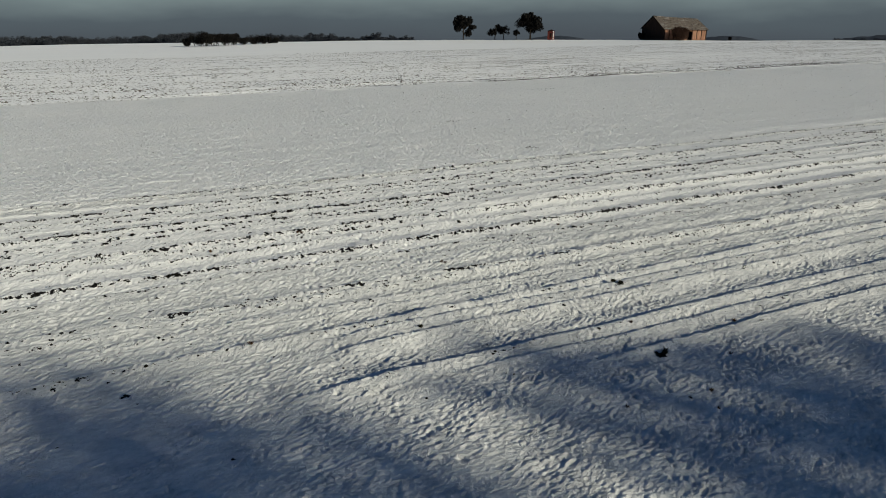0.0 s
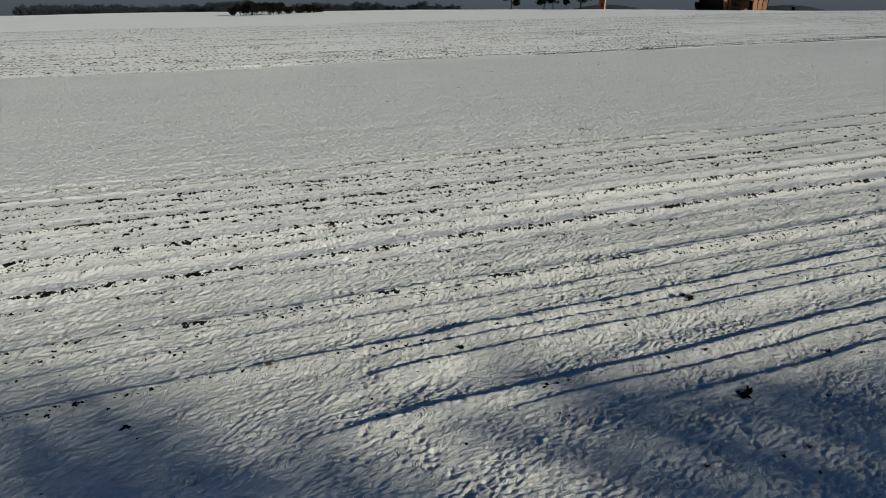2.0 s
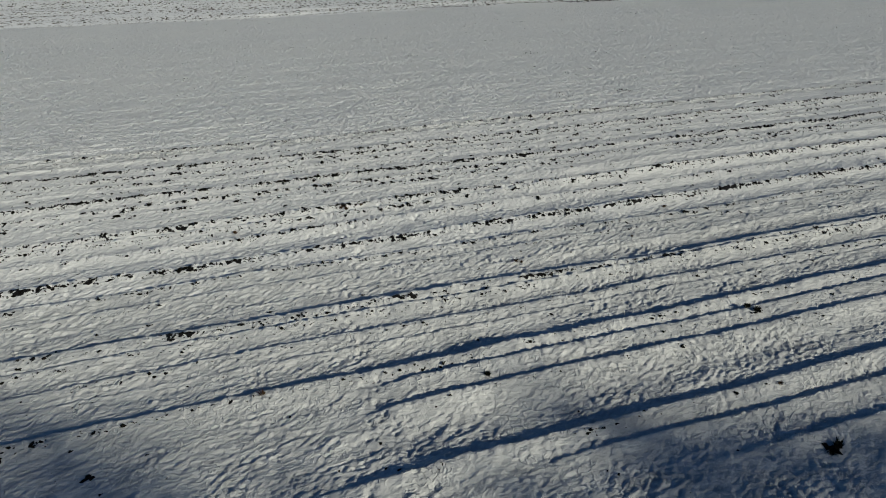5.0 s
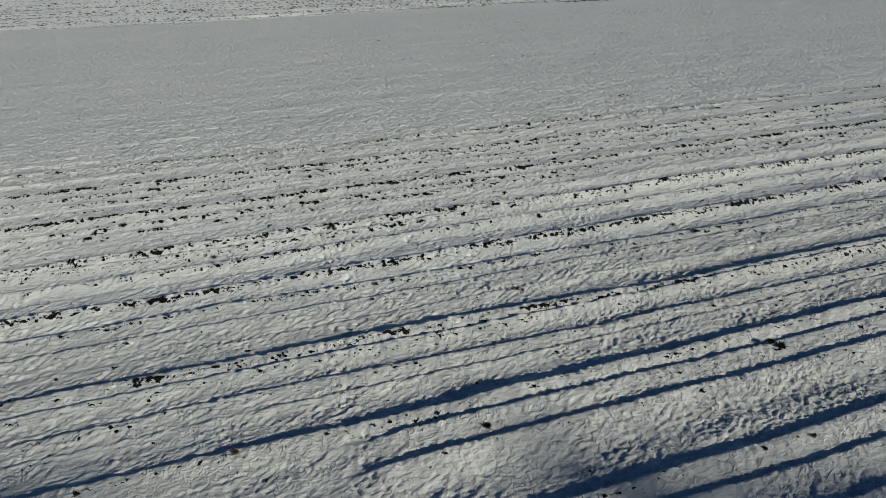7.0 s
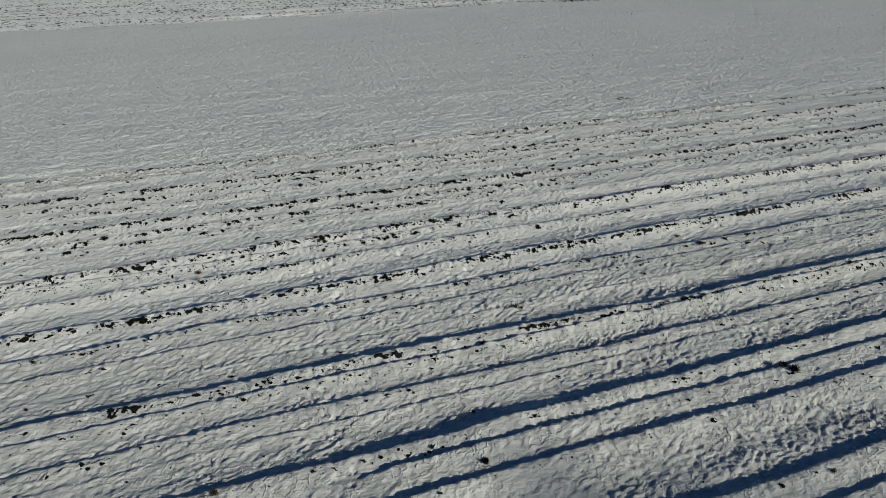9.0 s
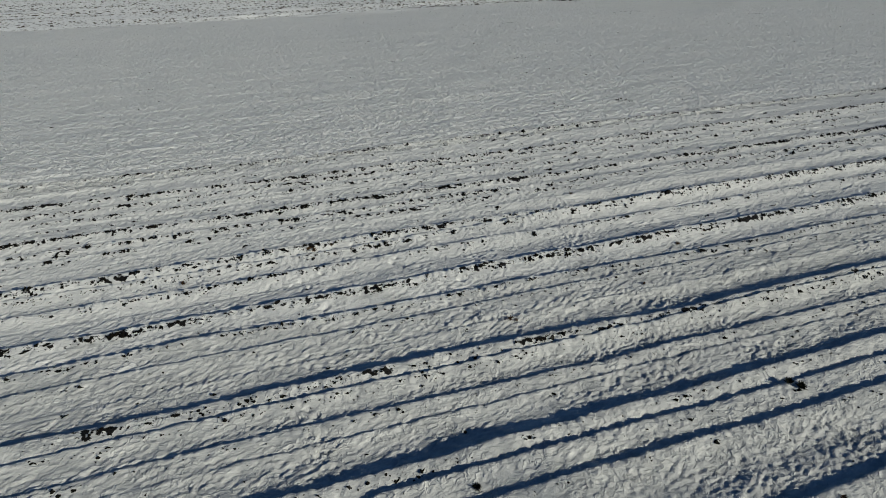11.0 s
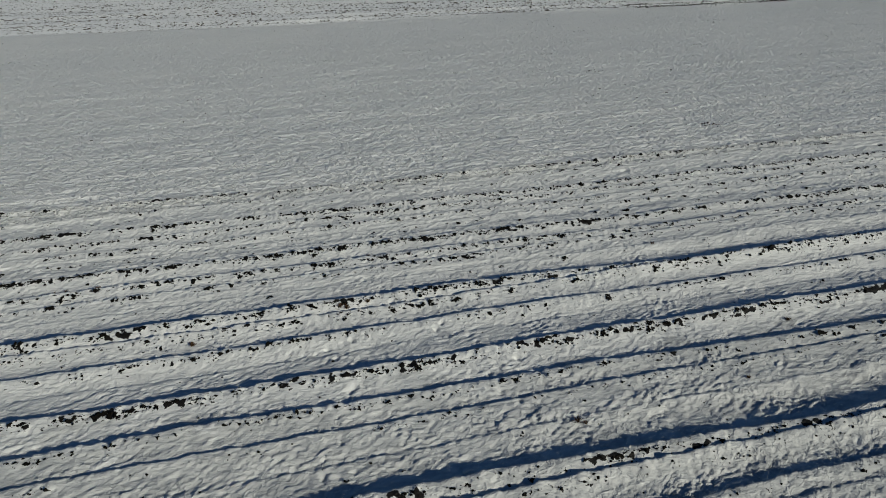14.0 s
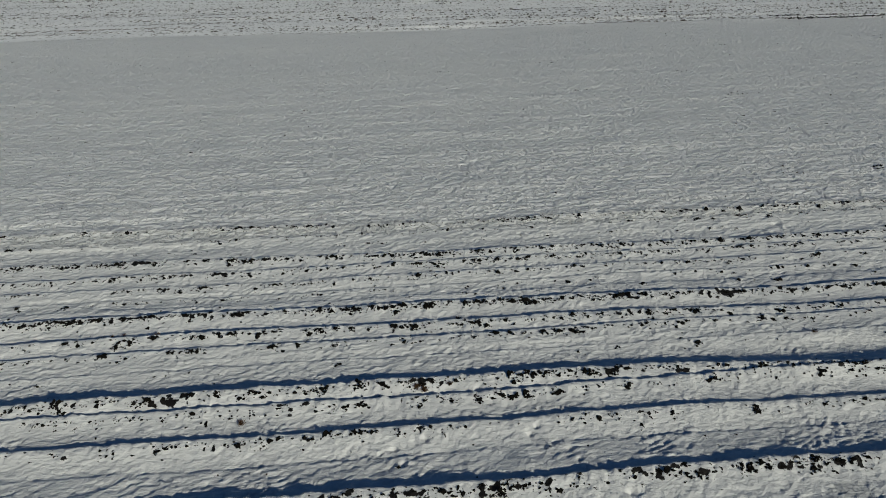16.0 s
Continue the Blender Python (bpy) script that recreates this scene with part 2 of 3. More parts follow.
# Where a crest leaves its straight line: steps of (x, y)
BENDS = {
    38.25: ((-7, 0.30), (0, 0.20), (7, -0.08)), 35.75: ((-6, 0.40), (0, 0.25), (7, -0.08)), 32.25: ((7, 0.25), (14, 0.02)), 31.45: ((7, 0.05), (13, -0.10), (15, -0.18)),
    28.72: ((-3, 0.08), (7, 0.20), (12, 0.12), (14, -0.10), (18, -0.26)), 25.70: ((-3, -0.06), (9, -0.12)), 24.50: ((4, 0.0), (10, -0.08), (16, -0.28), (21, -0.35)),
    21.85: ((-2, -0.05), (8, -0.22), (12, -0.38), (16, -0.48), (22, -0.44)), 21.20: ((4, 0.0), (8, -0.10)), 20.30: ((4, 0.0), (12, -0.15)),
    18.58: ((0, -0.05), (7, -0.18), (12, -0.08), (18, 0.0)), 17.80: ((7, 0.08), (18, 0.14)), 17.02: ((7, 0.07), (18, 0.10)), 15.20: ((4, -0.12), (11, -0.04), (18, 0.08)),
}

# Trails of hoof prints: lines of (x, y)
TRAILS = [
    [(6.0, 25.2), (5.5, 23.0), (5.0, 21.0), (4.75, 19.0), (4.55, 17.0), (4.1, 15.2), (3.2, 13.2), (2.4, 10.5)],
    [(4.6, 17.1), (5.2, 15.6), (5.0, 13.6), (5.6, 11.0)],
    [(9.2, 25.0), (9.7, 23.4), (10.4, 22.3), (11.6, 21.6)],
    [(13.0, 13.6), (12.0, 12.4), (11.4, 11.0), (11.2, 8.0)],
    [(12.2, 13.8), (11.2, 12.6), (10.4, 10.6), (9.2, 8.2)],
    [(14.2, 12.6), (13.6, 10.8), (12.4, 8.6)],
    [(26.9, 48.6), (24.6, 45.0), (23.2, 42.9), (22.0, 41.0), (20.8, 39.0), (18.6, 36.0)], [(9.5, 39.0), (11.5, 42.0), (12.5, 46.5), (14.0, 50.0)],
    [(7.6, 28.6), (8.6, 27.0), (9.8, 25.6), (10.4, 24.0)],
    [(0.4, 14.8), (-0.2, 13.6), (-0.1, 12.0)], [(5.65, 26.45), (6.5, 27.35)], [(5.9, 26.4), (6.75, 27.3)],
]


def prints():
    rng = random.Random(5)
    out = []
    for line in TRAILS:
        for (x0, y0), (x1, y1) in zip(line, line[1:]):
            n = max(2, int(math.hypot(x1 - x0, y1 - y0) / 0.15))
            for i in range(n):
                f = (i + rng.uniform(-0.2, 0.2)) / n
                out.append((x0 + (x1 - x0) * f + rng.gauss(0, 0.15), y0 + (y1 - y0) * f + rng.gauss(0, 0.14), rng.uniform(0.035, 0.08), (0.07 * rng.random() ** 1.4 + 0.012) * (1.5 if y0 < 15 else 1.0)))
    return out


def brow(x, y):
    """The lie of the land: flat to the brow of the rise, then falling away."""
    r = np.hypot(x, y)
    az = np.degrees(np.arctan2(x, y))
    edge = BROW + 28 * step(14, -4, az) + 18 * step(46, 60, az)
    return -0.042 * np.maximum(r - edge, 0) ** 1.0 - 0.7 * step(16, -4, az) * step(190, 285, r)


def edge_line(x):
    """Where the far ploughed field begins, along x."""
    return FIELD_EDGE + 0.0007 * np.clip(35 - x, 0, 90) ** 2 + 1.2 * step(62, 85, x) + 0.5 * grad_noise(x / 30.0, x * 0, 242)


FLAKE = 1.4                              # how strongly the crust is broken up


def crest_line(x, i):
    """How far the i-th crest strays from its line, and how its height varies, along x."""
    o = np.zeros_like(x)
    stray = 0.024 * grad_noise(x * 0.9, o + i * 7.3, 11 + i) + 0.026 * grad_noise(x * 3.1, o + i * 3.1, 57 + i) + 0.030 * np.abs(grad_noise(x * 4.7, o + i * 2.1, 157 + i))
    vary = 1 + 0.22 * grad_noise(x * 0.55, o + i * 5.7, 31 + i) + 0.14 * grad_noise(x * 2.3, o + i, 91 + i) + 0.10 * grad_noise(x * 5.9, o + i, 191 + i)
    bend = BENDS.get(CRESTS[i][0], ((0, 0.0),))
    return stray + np.interp(x, [b[0] for b in bend], [b[1] for b in bend]), vary


def field_height(gx, gy):
    """Height of the snow and how bare it is, over a grid of places."""
    x, y = np.meshgrid(gx, gy)
    sx, sy = np.meshgrid(np.gradient(gx), np.gradient(gy))
    near = step(0.5, 0.12, np.maximum(sx, sy))
    z = brow(x, y)
    soil, bank = np.zeros_like(x), np.zeros_like(x)
    # the furrow crests: a sunny bank to the south, a steep drop to the north
    for i, (c, h, bare, xa, xb) in enumerate(CRESTS):
        j0, j1 = np.searchsorted(gy, (c - 2.6, c + 1.6))
        rows_ = slice(j0, j1)
        xx, yy = x[rows_], y[rows_]
        stray, vary = crest_line(gx, i)
        d = yy - c - 0.07 * grad_noise(xx * 0.16, yy * 0.05, 3) - stray[None, :]
        fade = step(xa, xb, gx)
        amp = h * fade * vary * (1 - 0.15 * step(15, 30, gx)) * (1 - 0.40 * step(6, 0, gx) * (c < 23)) * (1.0 if h > 0.12 else 1.22)
        w = 0.20 + 1.15 * h
        south = np.exp(-np.abs(d / w) ** 1.8)
        drop = 0.035 + 0.62 * h
        north = 1 - 0.95 * step(0, 1, d / drop) - 0.45 * step(drop, drop + 1.0, d) + 0.40 * step(drop + 0.8, drop + 1.5, d)
        z[rows_] += amp[None, :] * np.where(d < 0, south, north)
        bank[rows_] = np.maximum(bank[rows_], np.where(d < 0.05, south, 0) * np.clip(amp / 0.13, 0, 1)[None, :])
        near_d = np.where((d < 0.0) & (d > -0.40), 1 - np.abs(d + 0.16) / 0.24, 0)
        n = 0.5 + 0.5 * grad_noise(xx * 6.2 + i * 13.7, yy * 6.0, 71 + i) + 0.35 * grad_noise(gx * 0.7, gx * 0 + i, 17 + i)[None, :]
        soil[rows_] = np.maximum(soil[rows_], near_d * np.clip(n - (0.95 - 0.36 * bare), 0, 1) * 6.0 * fade[None, :] * step(0.4, 0.12, sx[rows_]))
    # the crust of the snow, only where the grid is fine enough to carry it
    r0, r1 = np.searchsorted(gy, (4.0, 46.0))
    c0, c1 = np.searchsorted(gx, (-12.0, 34.0))
    at = (slice(r0, r1), slice(c0, c1))
    x, y, near, bank_, soil_ = x[at], y[at], near[at], bank[at], soil[at]
    left = step(5.0, -2.0, x) * step(23.5, 20.0, y)
    trod_side = step(4, 10, x) * step(23.0, 20.0, y)
    wx, wy = grad_noise(x * 1.1, y * 1.4, 201), grad_noise(x * 1.3, y * 1.6, 202)
    u, v = x * 0.966 + y * 0.259, -x * 0.259 + y * 0.966
    flake = np.tanh(2.6 * (grad_noise(u / 0.30 + 1.3 * wx, v / 0.12 + 1.2 * wy, 210) + 0.5 * grad_noise(u / 0.13 + 1.5 * wy, v / 0.07 - 1.4 * wx, 214)))
    flake2 = np.tanh(2.4 * grad_noise((x * 0.80 + y * 0.60) / 0.20 + 0.6 * wy, (y * 0.80 - x * 0.60) / 0.09 + 0.6 * wx, 211))
    vein = np.exp(-(grad_noise(u / 0.55 + 1.2 * wy, v / 0.26 + 1.3 * wx, 205) / 0.10) ** 2) * np.clip(0.3 + 1.6 * grad_noise(x / 0.9, y / 0.6, 206), 0, 1)
    chip = np.sqrt(grad_noise(x / 0.24 + 0.4 * wx, y / 0.12 + 0.4 * wy, 218) ** 2 + 0.01)
    swell = grad_noise(u / 0.85 + 0.5 * wx, v / 0.40 + 0.5 * wy, 219)
    fine = grad_noise(x / 0.11, y / 0.08, 213)
    flute = grad_noise((x * 0.90 - y * 0.43) / 0.115 + 0.5 * wx, (x * 0.43 + y * 0.90) / 0.42, 177) + 0.5 * np.abs(grad_noise((x * 0.95 - y * 0.31) / 0.24, y / 0.7, 178))
    patchy = np.clip(0.75 + 0.6 * grad_noise(x / 1.7, y / 0.8, 215), 0.25, 1.3)
    p1, q1 = x * 0.80 + y * 0.60, -x * 0.60 + y * 0.80
    p2, q2 = x * 0.64 - y * 0.77, x * 0.77 + y * 0.64
    scuff1 = np.sqrt(grad_noise(p1 / 0.26 + 0.5 * wx, q1 / 0.085 + 0.3 * wy, 261) ** 2 + 0.012)
    scuff2 = np.sqrt(grad_noise(p2 / 0.24 + 0.5 * wy, q2 / 0.085 + 0.3 * wx, 262) ** 2 + 0.012)
    way = step(-0.15, 0.15, grad_noise(x / 1.9, y / 1.4, 263))
    trodden = step(-0.25, 0.35, grad_noise(x / 2.6 + 3.7, y / 2.0, 264)) * trod_side
    flat = 1 - 0.80 * np.clip(bank_ * 1.3, 0, 1)
    crust = FLAKE * (1 - 0.28 * step(22, 28, y)) * patchy * flat * (0.010 * flake + 0.009 * flake2 - 0.026 * chip + 0.014 * fine + 0.034 * vein) * (1 - 0.15 * left) * (1 - 0.45 * step(38.3, 39.2, y)) + 0.020 * swell * flat
    crust = crust + bank_ * (0.018 * flute + 0.009 * fine) - (0.020 * trod_side + 0.075 * trodden) * (0.35 + 0.65 * flat) * (scuff1 * way + scuff2 * (1 - way))
    z[at] += near * (crust + np.clip(soil_, 0, 1) * 0.035 * np.abs(grad_noise(x / 0.11, y / 0.09, 216)))
    # the open strip, the far ploughed field and the bank between them
    x, y = np.meshgrid(gx, gy)
    beyond = step(36, 40, y)
    calm = np.clip(2.0 - np.maximum(sy / 0.55, sx / 2.5), 0, 1)
    close = np.clip(2.0 - np.maximum(sy / 0.22, sx / 0.6), 0, 1) * beyond
    z += calm * (0.05 * grad_noise(x / 6.0, y / 2.2, 220) + (0.030 * grad_noise(x / 3.0, y / 0.9, 221) + 0.022 * np.abs(grad_noise(x / 14.0, y / 0.75, 222)) + 0.075 * np.abs(grad_noise(x / 40.0, y / 2.6, 225))) * beyond)
    z += close * (0.009 * np.tanh(2 * grad_noise(x / 1.1, y / 0.36, 223)) - 0.020 * np.abs(grad_noise(x / 0.4, y / 0.24, 224)))
    z += 0.12 * grad_noise(x / 28.0, y / 17.0, 230) * step(20, 60, np.hypot(x - 6, y - 22))
    from_edge = y - edge_line(x)
    ploughed = step(0, 1.5, from_edge) * step(SMOOTH_STRIP, SMOOTH_STRIP - 8, y) * step(2.6, 1.2, sy)
    z += ploughed * (0.12 * grad_noise(x / 22.0, y / 1.15, 240) + 0.06 * grad_noise(x / 2.2, y / 1.0, 241))
    z += (0.10 + 0.06 * grad_noise(x / 9.0, y * 0, 243)) * np.exp(-(from_edge / 0.6) ** 2)
    return z, soil


def spacing(fine_lo, fine_hi, d, end_lo, end_hi, grow_lo, grow_hi):
    mid = np.arange(fine_lo, fine_hi, d)

    def run(limit, grow):
        out, s, p = [], d, 0.0
        while p < limit:
            s *= grow
            p += s
            out.append(p)
        return np.array(out)
    return np.concatenate([fine_lo - run(fine_lo - end_lo, grow_lo)[::-1], mid, mid[-1] + run(end_hi - fine_hi, grow_hi)])


GX = spacing(-5.5, 16.0, 0.045, -4200, 16.5, 1.06, 1.0)
GX = np.concatenate([GX[GX < 16.0], spacing(16.0, 31.0, 0.08, 15.9, 4200, 1.0, 1.05)[2:]])
GY = spacing(6.6, 39.5, 0.037, -2500, 4200, 1.08, 1.017)
GY = np.concatenate([GY[GY < 86.9], np.arange(87, 95, 0.25), np.arange(95, 140, 0.5), np.arange(140, 184.5, 1.0), GY[GY > 185.2]])


def build_ground():
    X, Y = np.meshgrid(GX, GY)
    Z, S = field_height(GX, GY)
    for px, py, r, depth in prints():
        i0, i1 = np.searchsorted(GX, (px - 3 * r, px + 3 * r))
        j0, j1 = np.searchsorted(GY, (py - 3 * r, py + 3 * r))
        d2 = ((X[j0:j1, i0:i1] - px) ** 2 + ((Y[j0:j1, i0:i1] - py) / 1.3) ** 2) / (r * r)
        Z[j0:j1, i0:i1] += depth * (0.12 * np.exp(-((np.sqrt(d2) - 1.5) ** 2) * 3) - np.exp(-d2))
    ny, nx = X.shape
    me = bpy.data.meshes.new("ground")
    me.vertices.add(nx * ny)
    me.vertices.foreach_set("co", np.stack([X, Y, Z], -1).astype(np.float32).ravel())
    base = (np.arange(ny - 1)[:, None] * nx + np.arange(nx - 1)[None, :]).ravel()
    quads = np.stack([base, base + 1, base + nx + 1, base + nx], -1).astype(np.int32)
    me.loops.add(quads.size)
    me.loops.foreach_set("vertex_index", quads.ravel())
    me.polygons.add(len(quads))
    me.polygons.foreach_set("loop_start", np.arange(0, quads.size, 4, dtype=np.int32))
    me.update(calc_edges=True)
    me.attributes.new("soil", "FLOAT", "POINT").data.foreach_set("value", S.astype(np.float32).ravel())
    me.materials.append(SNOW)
    me.shade_smooth()
    ob = new("ground", me)
    tagged(ob, "snow-covered ploughed field with furrows and bare soil patches", "snowy field", kind="structure")
    return Z


GZ = build_ground()


def height_at(x, y):
    """Height of the built ground at a place."""
    i = min(max(int(np.searchsorted(GX, x)) - 1, 0), len(GX) - 2)
    j = min(max(int(np.searchsorted(GY, y)) - 1, 0), len(GY) - 2)
    u, v = (x - GX[i]) / (GX[i + 1] - GX[i]), (y - GY[j]) / (GY[j + 1] - GY[j])
    return float((GZ[j, i] * (1 - u) + GZ[j, i + 1] * u) * (1 - v) + (GZ[j + 1, i] * (1 - u) + GZ[j + 1, i + 1] * u) * v)


# ---- glowing haze sheet and distant hills ----
# curved sheet that glows with a painted sky and haze gradient
def haze_sheet():
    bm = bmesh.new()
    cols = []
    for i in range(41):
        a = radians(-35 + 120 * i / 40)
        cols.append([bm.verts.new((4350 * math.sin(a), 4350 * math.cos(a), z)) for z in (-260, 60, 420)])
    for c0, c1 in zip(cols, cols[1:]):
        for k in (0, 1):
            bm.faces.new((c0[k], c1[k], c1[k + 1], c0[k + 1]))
    ob = part("backdrop", bm, HAZE_GLOW)
    tagged(ob, "glowing backdrop painted as dull blue-grey winter haze above the horizon", "sky", kind="structure")


def far_hill(az0, az1, dist, el, seed):
    """A low wooded ridge: el is the top's elevation in degrees as seen from the field."""
    bm = bmesh.new()
    n = 60
    rows_ = []
    for i in range(n + 1):
        f = i / n
        a = radians(az0 + (az1 - az0) * f)
        bell = math.sin(math.pi * f) ** 0.6
        top = 9 + dist * math.tan(radians(-2.3 + (el + 2.3) * bell)) + 2.0 * noise.noise((f * 23, seed, 0)) + 1.2 * noise.noise((f * 70, seed, 5))
        rows_.append([bm.verts.new((d * math.sin(a), d * math.cos(a), z)) for d, z in ((dist - 120, -0.042 * (dist - 400) - 30), (dist, top), (dist + 150, top - 30))])
    for r0, r1 in zip(rows_, rows_[1:]):
        for k in (0, 1):
            bm.faces.new((r0[k], r1[k], r1[k + 1], r0[k + 1]))
    ob = part("distant_hill", bm, HAZED_HILL, smooth=True)
    tagged(ob, "low wooded hill with distance haze put into its blue-grey colour", "hill", kind="structure")


haze_sheet()
far_hill(30.5, 37.5, 2600, -1.52, 1.0)
far_hill(43.5, 50.0, 2600, -1.50, 2.0)
far_hill(52.0, 68.0, 1500, -1.22, 3.0)


# ---- trees ----
def clump(bm, c, r, rng, n, size):
    """A loose bunch of small leaf blades."""
    for _ in range(n):
        d = Vector((rng.gauss(0, 1), rng.gauss(0, 1), rng.gauss(0, 1)))
        d = d.normalized() * r * rng.random() ** 0.45
        p = c + Vector((d.x, d.y, d.z * 0.8))
        q = Euler((rng.uniform(0, 6.3), rng.uniform(0, 6.3), rng.uniform(0, 6.3))).to_quaternion()
        s = size * rng.uniform(0.6, 1.3)
        vs = [bm.verts.new(p + q @ Vector(k)) for k in ((-s, -s * 0.45, 0), (s, -s * 0.3, s * 0.2), (s * 0.7, s * 0.5, 0), (-s * 0.6, s * 0.45, s * 0.25))]
        bm.faces.new(vs)


def tree(name, height, spread, seed, leaves=70, size=0.28, crown_from=0.38, limbs=9, wood=BARK, leaf=LEAF, lean=0.0, low=0.0, girth=0.030):
    """A tapered trunk with limbs, and a crown of many small clumps with gaps."""
    rng = random.Random(seed)
    top = new(name)
    bt, bc = bmesh.new(), bmesh.new()
    trunk_h = height * 0.72
    pts = [Vector((lean * height * (f ** 1.5) + rng.uniform(-0.02, 0.02) * height * f, rng.uniform(-0.02, 0.02) * height * f, trunk_h * f - 0.3 * (f == 0))) for f in (0, 0.2, 0.4, 0.6, 0.8, 1)]
    r0 = height * girth
    tube(bt, pts, [r0 * 1.35, r0, r0 * 0.85, r0 * 0.65, r0 * 0.42, r0 * 0.2], 9)
    ends = [pts[-1] + Vector((0, 0, height * 0.1))]
    for i in range(limbs):
        f = rng.uniform(crown_from, 0.95)
        k = f * 5
        p = pts[int(k)].lerp(pts[min(int(k) + 1, 5)], k - int(k))
        a = 2 * math.pi * (i / limbs) + rng.uniform(-0.4, 0.4)
        reach = spread * rng.uniform(0.55, 1.0) * (1.15 - 0.5 * abs(f - 0.6))
        e = p + Vector((math.cos(a) * reach, math.sin(a) * reach, height * rng.uniform(0.04, 0.24) - low * reach))
        m = p.lerp(e, 0.5) + Vector((0, 0, height * 0.04))
        tube(bt, [p, m, e], [r0 * 0.38, r0 * 0.25, r0 * 0.08], 6)
        ends += [e, m.lerp(e, 0.45)]
        for _ in range(2):
            t = m + Vector((rng.uniform(-0.35, 0.35) * spread, rng.uniform(-0.35, 0.35) * spread, height * rng.uniform(0.02, 0.14)))
            tube(bt, [m, t], [r0 * 0.18, r0 * 0.05], 5)
            ends.append(t)
    for e in ends:
        clump(bc, e, spread * rng.uniform(0.22, 0.42), rng, leaves, size)
    part("trunk", bt, wood, top)
    part("crown", bc, leaf, top)
    return top


def place(ob, x, y, turn=0, sink=0.0, scale=1.0):
    ob.matrix_basis = Matrix.Translation((x, y, height_at(x, y) - sink)) @ Euler((0, 0, radians(turn))).to_matrix().to_4x4() @ Matrix.Diagonal((scale, scale, scale, 1))
    return ob


def bearing(az, dist):
    return dist * math.sin(radians(az)), dist * math.cos(radians(az))


t1 = tree("tree", 9.8, 3.9, 21, 150, 0.30, 0.30, 13, low=0.22)
place(t1, *bearing(26.62, 282))
tagged(t1, "dark bare-stemmed fruit tree with a broad twiggy crown on the rise", "tree", "trees on the rise")
t2 = tree("tree", 6.2, 2.7, 22, 55, 0.25, 0.4, 9, lean=0.08, low=0.2)
place(t2, *bearing(29.15, 286))
tagged(t2, "small leaning dark tree with a thin crown on the rise", "tree", "trees on the rise")
t3 = tree("tree", 5.8, 2.3, 23, 30, 0.2, 0.45, 8, lean=-0.1)
place(t3, *bearing(29.85, 286))
tagged(t3, "small thin dark tree with a ragged crown on the rise", "tree", "trees on the rise")
t4 = tree("tree", 4.6, 1.7, 24, 26, 0.2, 0.5, 7)
place(t4, *bearing(30.85, 296))
tagged(t4, "slender young tree behind the tall one on the rise", "tree", "trees on the rise")
t5 = tree("tree", 11.6, 4.8, 25, 150, 0.32, 0.36, 14, low=0.15)
place(t5, *bearing(31.95, 284))
tagged(t5, "tall dark tree with a spreading domed crown on the rise", "tree", "trees on the rise")


def bush(seed, h, w, thick=1, leaf=LEAF):
    """A many-stemmed shrub of dark twigs."""
    rng = random.Random(seed)
    top = new("bush")
    bs, bc = bmesh.new(), bmesh.new()
    for i in range(7):
        a, r = rng.uniform(0, 6.28), rng.uniform(0, w * 0.4)
        p = Vector((math.cos(a) * r, math.sin(a) * r, -0.2))
        e = p + Vector((math.cos(a) * w * 0.3, math.sin(a) * w * 0.3, h * rng.uniform(0.6, 0.9)))
        tube(bs, [p, p.lerp(e, 0.5) + Vector((0, 0, 0.2)), e], [0.12, 0.09, 0.03], 5)
        clump(bc, e, w * 0.36, rng, 70 * thick, 0.26)
        clump(bc, p.lerp(e, 0.6), w * 0.34, rng, 50 * thick, 0.26)
    part("stems", bs, BARK, top)
    part("crown", bc, leaf, top)
    return top


BUSHES = [(5.3, 258, 3.0, 2.6), (6.0, 256, 4.0, 3.2), (6.6, 254, 4.6, 3.4), (7.2, 254, 4.2, 3.2), (8.0, 256, 3.6, 3.4), (8.6, 257, 3.8, 3.4),
          (9.2, 262, 2.6, 3.0), (10.2, 264, 2.2, 3.0), (10.9, 264, 2.6, 3.0), (11.6, 268, 1.8, 2.6), (40.55, 286, 2.8, 2.0), (46.9, 292, 1.5, 0.6)]
for i, (az, r, h, w) in enumerate(BUSHES):
    b = bush(300 + i, h, w)
    place(b, *bearing(az, r), turn=i * 37)
    tagged(b, "dark leafless bush standing in the snow" if i < 10 else "low dark bush beside the barn on the rise", "bush", "bushes on the rise")


